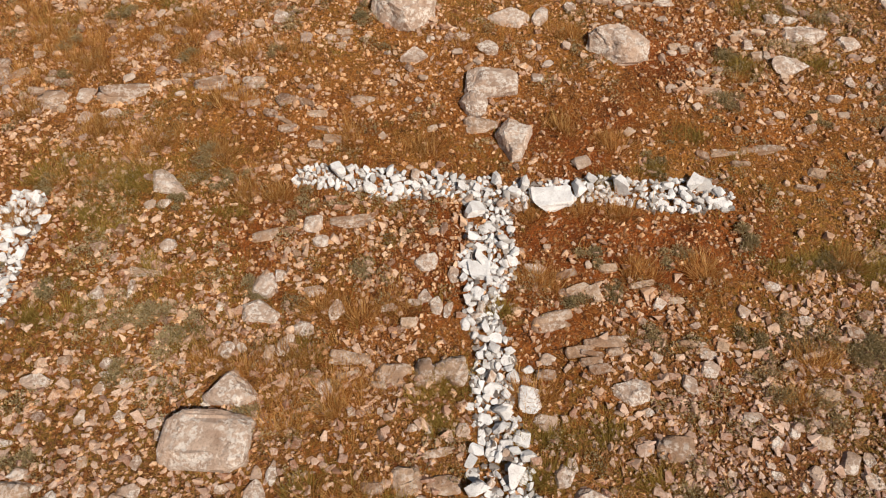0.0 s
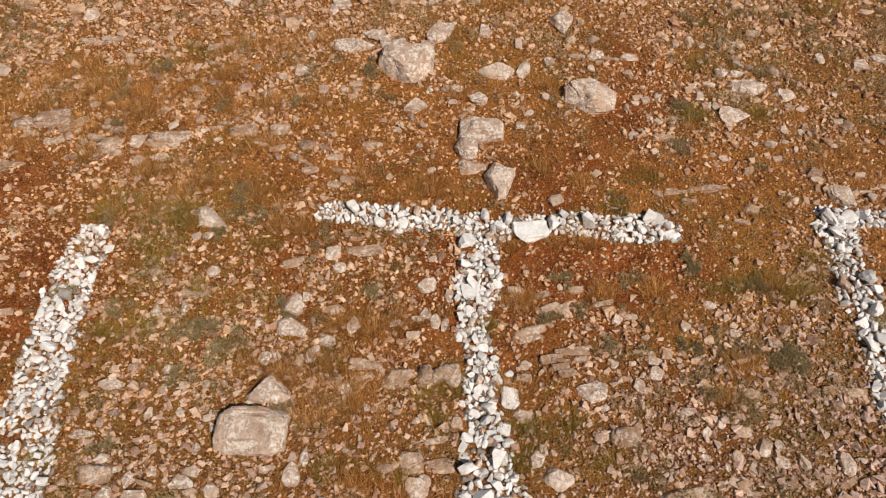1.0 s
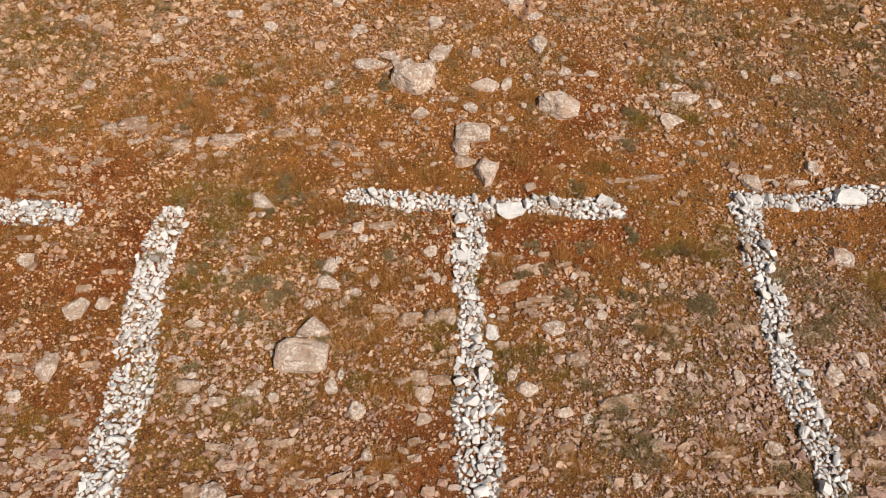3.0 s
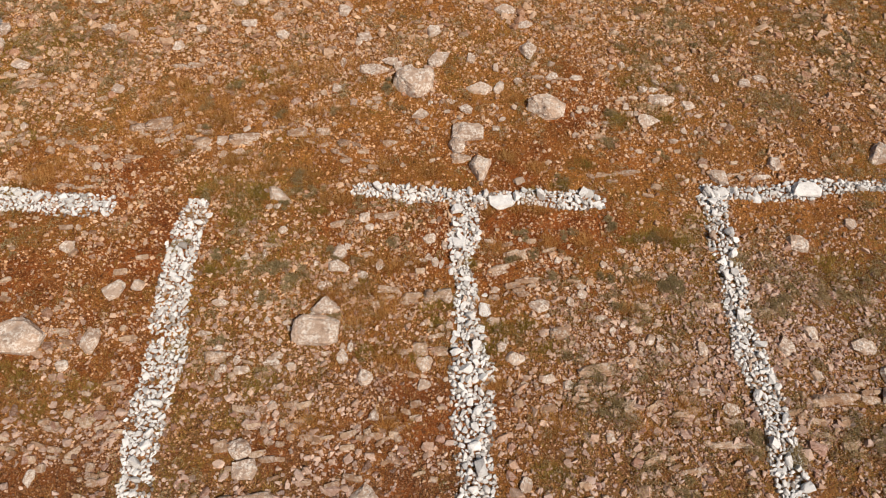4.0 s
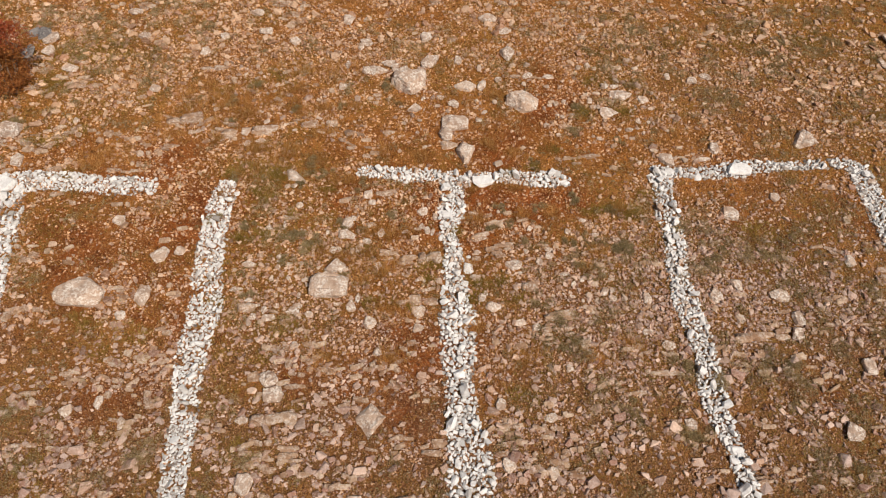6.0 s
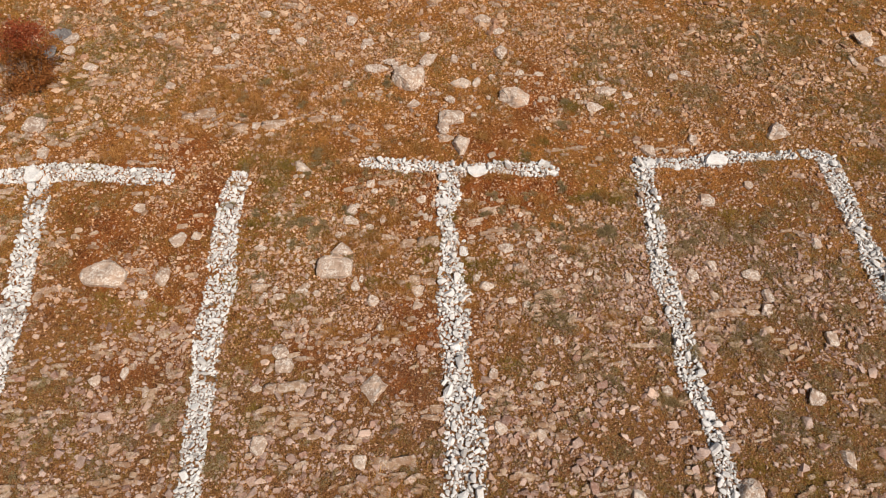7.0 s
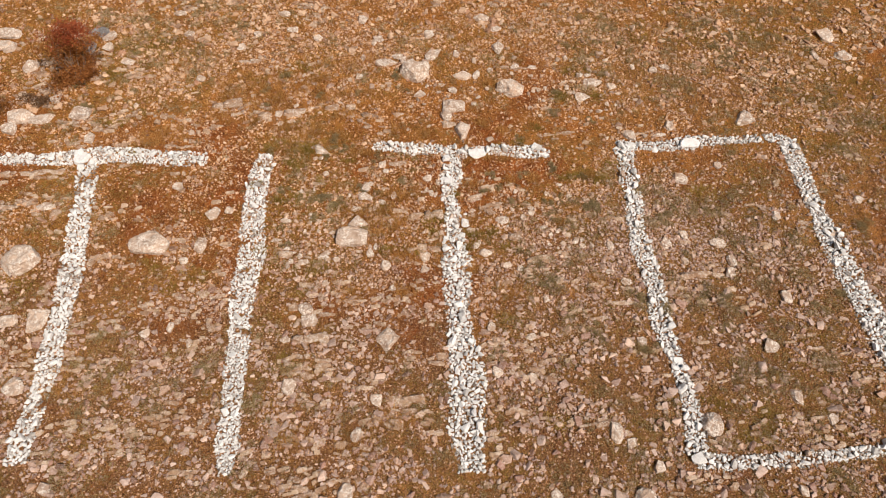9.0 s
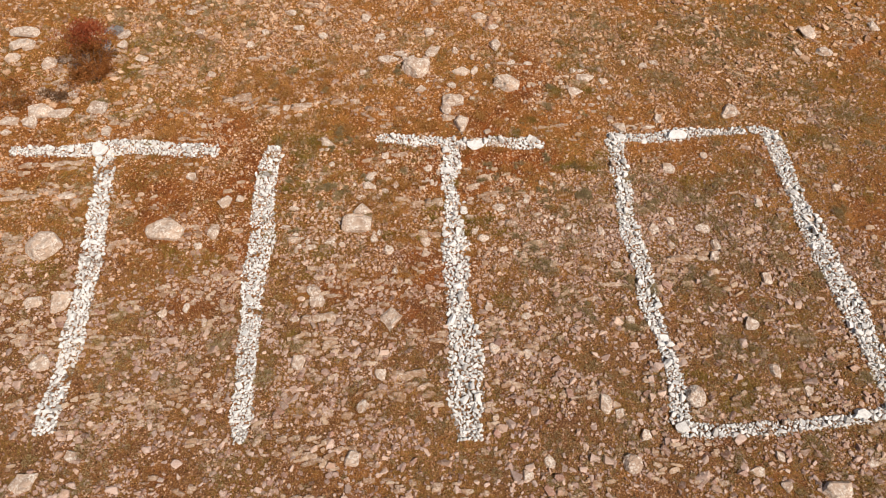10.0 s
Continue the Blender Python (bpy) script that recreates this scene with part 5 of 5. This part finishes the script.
herb_cushion(-6.60, 3.83, 0.47)
herb_cushion(-7.54, 2.92, 0.46)
herb_cushion(-7.34, 2.15, 0.33)
herb_cushion(-1.99, 3.85, 0.35)
herb_cushion(4.58, 2.78, 0.49)
herb_cushion(5.93, 1.34, 0.33)
grass_clump(2.90, 0.17, 0.34)
grass_clump(3.73, 0.82, 0.35)
grass_clump(4.92, 2.56, 0.49)
herb_cushion(-4.38, -2.46, 0.53)
herb_cushion(-3.00, -2.12, 0.40)
herb_cushion(-4.64, -3.21, 0.51)
herb_cushion(-1.46, -1.68, 0.42)
herb_cushion(3.06, -1.44, 0.37)
herb_cushion(1.62, -2.11, 0.39)
herb_cushion(2.07, -1.99, 0.34)
herb_cushion(5.29, -2.96, 0.56)
herb_cushion(5.78, -2.76, 0.43)
herb_cushion(4.59, -3.66, 0.41)
herb_cushion(-5.54, -4.55, 0.38)
grass_clump(-1.87, -4.77, 0.51)
grass_clump(-0.10, -3.44, 0.50)
grass_clump(1.13, -4.62, 0.50)
grass_clump(2.26, -4.59, 0.51)
grass_clump(4.61, -1.54, 0.49)
grass_clump(1.06, -4.14, 0.40)
grass_clump(-2.28, -3.06, 0.34)
herb_cushion(-7.18, -1.93, 0.42)
herb_cushion(-6.02, -2.10, 0.40)
herb_cushion(-2.91, -3.84, 0.33)
herb_cushion(6.83, -6.66, 0.39)
herb_cushion(9.13, -6.51, 0.71)
herb_cushion(9.66, -6.69, 0.60)
grass_clump(-4.37, -5.63, 0.83)
grass_clump(-6.49, -4.83, 0.48)
grass_clump(-10.05, -5.51, 0.83)
herb_cushion(2.90, -4.78, 0.56)
grass_clump(6.49, -0.95, 0.57)
herb_cushion(7.50, -2.03, 0.55)
grass_clump(-12.40, -0.26, 0.82)
herb_cushion(14.24, -10.21, 0.74)
herb_cushion(13.61, -6.36, 0.53)
herb_cushion(-14.84, 1.98, 0.59)
herb_cushion(15.02, -3.64, 0.73)
grass_clump(8.51, -10.28, 0.63)
grass_clump(-5.00, -8.98, 0.85)
grass_clump(-12.32, 5.60, 1.31)
grass_clump(-13.77, 3.76, 1.52)
grass_clump(-12.63, 1.52, 0.97)
herb_cushion(6.75, -8.48, 0.58)
grass_clump(10.05, -10.66, 0.92)
herb_cushion(7.99, -6.76, 0.81)
straw_clump(-7.41, 3.00, 0.69)
straw_clump(-6.73, 2.42, 0.67)
straw_clump(-6.08, 0.87, 0.52)
straw_clump(-7.84, 1.92, 0.66)
grass_clump(-5.50, 3.89, 0.59)
grass_clump(-6.77, 3.92, 0.48)
straw_clump(-3.42, -0.42, 0.35)
grass_clump(-5.14, -0.08, 0.80)
grass_clump(-5.46, -0.20, 0.70)
grass_clump(-6.46, 0.01, 0.81)
grass_clump(-6.84, -0.14, 0.50)
grass_clump(-5.47, -1.10, 0.57)
grass_clump(-5.89, -0.82, 0.48)
straw_clump(-5.05, 0.72, 0.52)
straw_clump(-2.38, -4.02, 0.52)
straw_clump(-1.46, -3.57, 0.67)
straw_clump(-1.76, -3.82, 0.49)
straw_clump(-2.90, -3.38, 0.42)
straw_clump(-3.53, -3.18, 0.51)
straw_clump(-2.35, -3.15, 0.43)
straw_clump(1.12, -1.95, 0.45)
straw_clump(4.61, -3.06, 0.51)
straw_clump(4.24, -3.62, 0.44)
grass_clump(5.93, -1.62, 0.55)
grass_clump(5.47, -1.32, 0.55)
herb_cushion(3.92, -2.80, 0.34)
herb_cushion(4.39, -2.60, 0.35)
straw_clump(0.92, -3.58, 0.41)
straw_clump(-1.04, -2.38, 0.53)
straw_clump(-2.10, -2.39, 0.35)
straw_clump(-6.92, -1.07, 0.48)
straw_clump(-0.73, 0.50, 0.51)
straw_clump(-0.05, 2.92, 0.45)
straw_clump(-3.29, 2.83, 0.57)
straw_clump(-5.11, 3.43, 0.58)
straw_clump(-4.06, 1.49, 0.54)
straw_clump(-8.61, 3.83, 0.71)
straw_clump(-9.13, 3.32, 0.70)
grass_clump(5.35, 3.95, 0.70)
grass_clump(6.21, 4.17, 0.59)
grass_clump(-0.47, -3.61, 0.41)
grass_clump(-0.87, -4.95, 0.46)
grass_clump(-5.44, -2.49, 0.53)
grass_clump(-6.12, -2.60, 0.44)
grass_clump(-4.55, -1.76, 0.46)
straw_clump(-10.68, 0.63, 1.18)
straw_clump(-11.57, 0.31, 1.17)
straw_clump(-9.24, 1.42, 1.03)
straw_clump(-5.08, 4.49, 1.30)
straw_clump(-7.46, 3.68, 1.45)
grass_clump(-5.96, 4.26, 1.10)
grass_clump(-13.41, 5.90, 1.74)
grass_clump(-13.87, 3.90, 1.29)
straw_clump(-1.26, -5.10, 1.12)
straw_clump(-1.18, -6.48, 0.80)
straw_clump(-3.03, -6.51, 0.80)
grass_clump(-4.90, -6.52, 0.53)
grass_clump(-8.55, -5.79, 1.10)
grass_clump(-9.36, -6.34, 0.81)
grass_clump(11.17, 6.12, 1.72)
grass_clump(13.42, 6.19, 1.52)
grass_clump(8.41, 6.14, 1.53)
grass_clump(9.66, -2.22, 0.91)
herb_cushion(4.54, -2.79, 0.75)
herb_cushion(5.37, -3.11, 0.74)
herb_cushion(3.41, -5.29, 0.69)
herb_cushion(9.14, -3.07, 0.89)
herb_cushion(10.03, -3.04, 0.74)
herb_cushion(8.22, -3.38, 0.58)
straw_clump(0.94, -5.60, 0.55)
straw_clump(4.47, -6.39, 0.80)
straw_clump(5.43, -6.11, 0.80)
grass_clump(14.65, 2.25, 2.19)
grass_clump(16.94, 3.57, 2.25)
grass_clump(17.32, 1.00, 2.14)
grass_clump(16.39, -2.67, 1.76)
grass_clump(14.98, -0.12, 1.63)
straw_clump(2.18, -0.65, 1.16)
grass_clump(-5.61, -0.55, 1.40)
straw_clump(-5.52, 2.97, 2.00)
straw_clump(-8.93, 2.68, 1.74)
straw_clump(-3.69, 4.69, 2.06)
grass_clump(-14.81, -6.21, 1.25)
grass_clump(-9.94, -9.87, 1.52)
herb_cushion(-8.46, -9.83, 1.14)
herb_cushion(-7.69, -9.01, 0.97)
straw_clump(-2.30, -11.68, 1.27)
straw_clump(-4.30, -11.51, 1.09)
grass_clump(3.66, -10.90, 1.10)
straw_clump(2.39, -6.37, 1.23)
herb_cushion(4.49, -7.70, 1.19)
herb_cushion(9.43, -9.31, 0.95)
herb_cushion(12.52, -8.91, 1.15)
straw_clump(-1.44, -10.94, 1.11)
grass_clump(9.35, -11.24, 1.27)
straw_clump(-12.25, -9.86, 1.14)
herb_cushion(10.96, -5.80, 1.04)
herb_cushion(9.67, -6.95, 1.15)
herb_cushion(9.42, -7.77, 0.56)
herb_cushion(7.54, -3.54, 0.64)
herb_cushion(6.74, -6.65, 0.44)
herb_cushion(5.23, -7.85, 0.42)
herb_cushion(3.83, -6.02, 0.75)
grass_clump(2.28, -7.45, 0.57)
grass_clump(-13.25, 5.44, 1.85)
grass_clump(-13.58, 5.00, 1.22)
grass_clump(-13.25, 1.14, 1.11)
straw_clump(-6.06, -0.10, 1.43)
grass_clump(-5.53, -0.26, 1.06)
straw_clump(-11.46, 0.13, 1.08)
grass_clump(-7.90, 3.53, 0.58)
straw_clump(-6.81, 2.35, 0.76)
grass_clump(5.95, -1.58, 0.85)
grass_clump(4.79, 2.47, 0.64)
straw_clump(-8.13, 3.15, 0.37)
straw_clump(-7.0, 2.5, 0.49)
straw_clump(-6.93, 2.94, 0.33)
straw_clump(-7.58, 1.24, 0.33)
straw_clump(-6.25, 1.07, 0.49)
straw_clump(-6.39, 0.75, 0.33)
straw_clump(-5.23, 3.6, 0.33)
straw_clump(-5.0, 2.6, 0.33)
straw_clump(-4.13, 2.69, 0.49)
straw_clump(-5.37, 0.35, 0.49)
straw_clump(-4.11, 0.37, 0.41)
straw_clump(3.38, -1.72, 0.49)
straw_clump(2.49, -1.74, 0.41)
straw_clump(5.58, -1.53, 0.33)
straw_clump(-1.95, 0.72, 0.41)
straw_clump(1.8, 3.4, 0.41)
straw_clump(1.53, 1.03, 0.37)
straw_clump(2.34, 0.68, 0.49)
straw_clump(0.98, -0.69, 0.41)
straw_clump(-2.9, -0.45, 0.49)
straw_clump(-1.62, -2.47, 0.41)
straw_clump(-2.4, -3.63, 0.49)
grass_clump(-5.75, 0.05, 0.66)
grass_clump(5.06, -1.5, 0.41)
grass_clump(6.26, 2.59, 0.49)
grass_clump(2.08, -0.13, 0.33)
grass_clump(0.43, -2.42, 0.33)
grass_clump(-0.31, -4.02, 0.41)
grass_clump(1.83, -4.03, 0.49)
grass_clump(-3.81, -3.03, 0.41)
grass_clump(-3.64, -0.79, 0.41)
herb_cushion(-5.14, 2.75, 0.33)
herb_cushion(-3.53, 2.85, 0.33)
herb_cushion(1.83, -1.38, 0.33)
herb_cushion(5.3, -1.49, 0.33)
herb_cushion(2.51, -2.75, 0.49)
herb_cushion(4.26, -1.03, 0.41)
herb_cushion(4.46, 1.6, 0.49)
herb_cushion(3.02, 0.23, 0.33)
herb_cushion(5.59, -2.64, 0.57)
herb_cushion(-4.57, -2.54, 0.57)
herb_cushion(-3.89, -2.7, 0.49)
herb_cushion(-1.96, -3.54, 0.33)
herb_cushion(4.09, -3.46, 0.49)

for key, name, label, material, tall in (("olive", "grass_clumps", "low olive-green grassy clumps with yellowing tips", OLIVE, 0.15), ("straw", "straw_clumps", "thin tufts of straw-coloured dry grass", STRAW, 0.23)):
    rng = np.random.RandomState(len(name))
    feet = [(u + d * w, v + 0.6 * e * w) for u, v, w in CLUMPS[key] for d, e in rng.normal(0, 0.33, (int(8 + 20 * w), 2))]
    feet = np.array(feet)
    tufts(name, label, rng, feet[:, 0], feet[:, 1], rng.uniform(0.5, 1.2, len(feet)) * tall, 38, material, 0.8, 0.0044, 0.12)



def red_bush(u, v):
    """A shrub in autumn leaf: fanned grey stems, rusty below and crimson on top."""
    rng = np.random.RandomState(9)
    base = new("red_bush")
    base.matrix_world = Matrix.Translation(on_hill([[u, v, float(relief(u, v)) - 0.03]])[0])
    tagged(base, "autumn-red bush with rusty lower leaves and bare grey stems", "bush")
    ends = []
    for k in range(9):
        bm = bmesh.new()
        a = Vector((rng.uniform(-0.12, 0.12), rng.uniform(-0.1, 0.1), 0))
        knee = Vector((rng.uniform(-0.55, 0.45) - 0.1, rng.uniform(-0.35, 0.35), rng.uniform(0.8, 1.2)))
        twig(bm, a, knee, 0.024, 0.014, 7)
        for _ in range(4):
            end = knee + Vector((rng.uniform(-0.6, 0.6), rng.uniform(-0.45, 0.45), rng.uniform(0.4, 1.1)))
            twig(bm, knee, end, 0.011, 0.004)
            ends.append(end)
        me = bpy.data.meshes.new("stem")
        bm.to_mesh(me)
        bm.free()
        me.materials.append(TWIG)
        stem = new("stem", me)
        stem.parent = base
    for name, label, material, count, low, high, wide in (("crown", "rusty orange-brown leaves", RUST, 9500, 0.2, 2.0, 1.1), ("crown_top", "crimson leaves", CRIMSON, 3400, 1.75, 2.4, 0.9)):
        tall = rng.uniform(low, high, count)
        clumps = np.stack([rng.normal(0, 0.42, 40) * wide, rng.normal(0, 0.36, 40) * wide, rng.uniform(low, high, 40)], -1)
        place = clumps[rng.randint(40, size=count)] + rng.normal(0, 0.15, (count, 3))
        place[:, :2] *= np.clip(0.62 + 0.28 * place[:, 2:], 0.3, 1.15)
        place[:, 0] += -0.15 + 0.10 * (place[:, 2] - 1.6)
        d = rng.normal(size=(count, 3))
        points, faces = leaves(place, d, rng.uniform(0.05, 0.10, count), rng)
        crown = new(name, mesh_from(name, points, [faces], material))
        crown.parent = base
        tagged(crown, label)


red_bush(-15.25, 3.35)

grown("brown_shrub", "low brown dry shrub at the edge of an outcrop", "shrub", -18.5, 2.35, 1.7, 0.5, 1500, 0.08, RUST, "dry shrubs", 16)
grown("brown_shrub", "small grey-brown dry shrub beside flat rocks", "shrub", -16.7, 2.3, 1.1, 0.35, 1000, 0.07, UMBER, "dry shrubs", 10)
grown("brown_shrub", "low brown dry shrub at the edge of an outcrop", "shrub", -15.9, 2.9, 0.9, 0.5, 700, 0.08, RUST, "dry shrubs", 12)
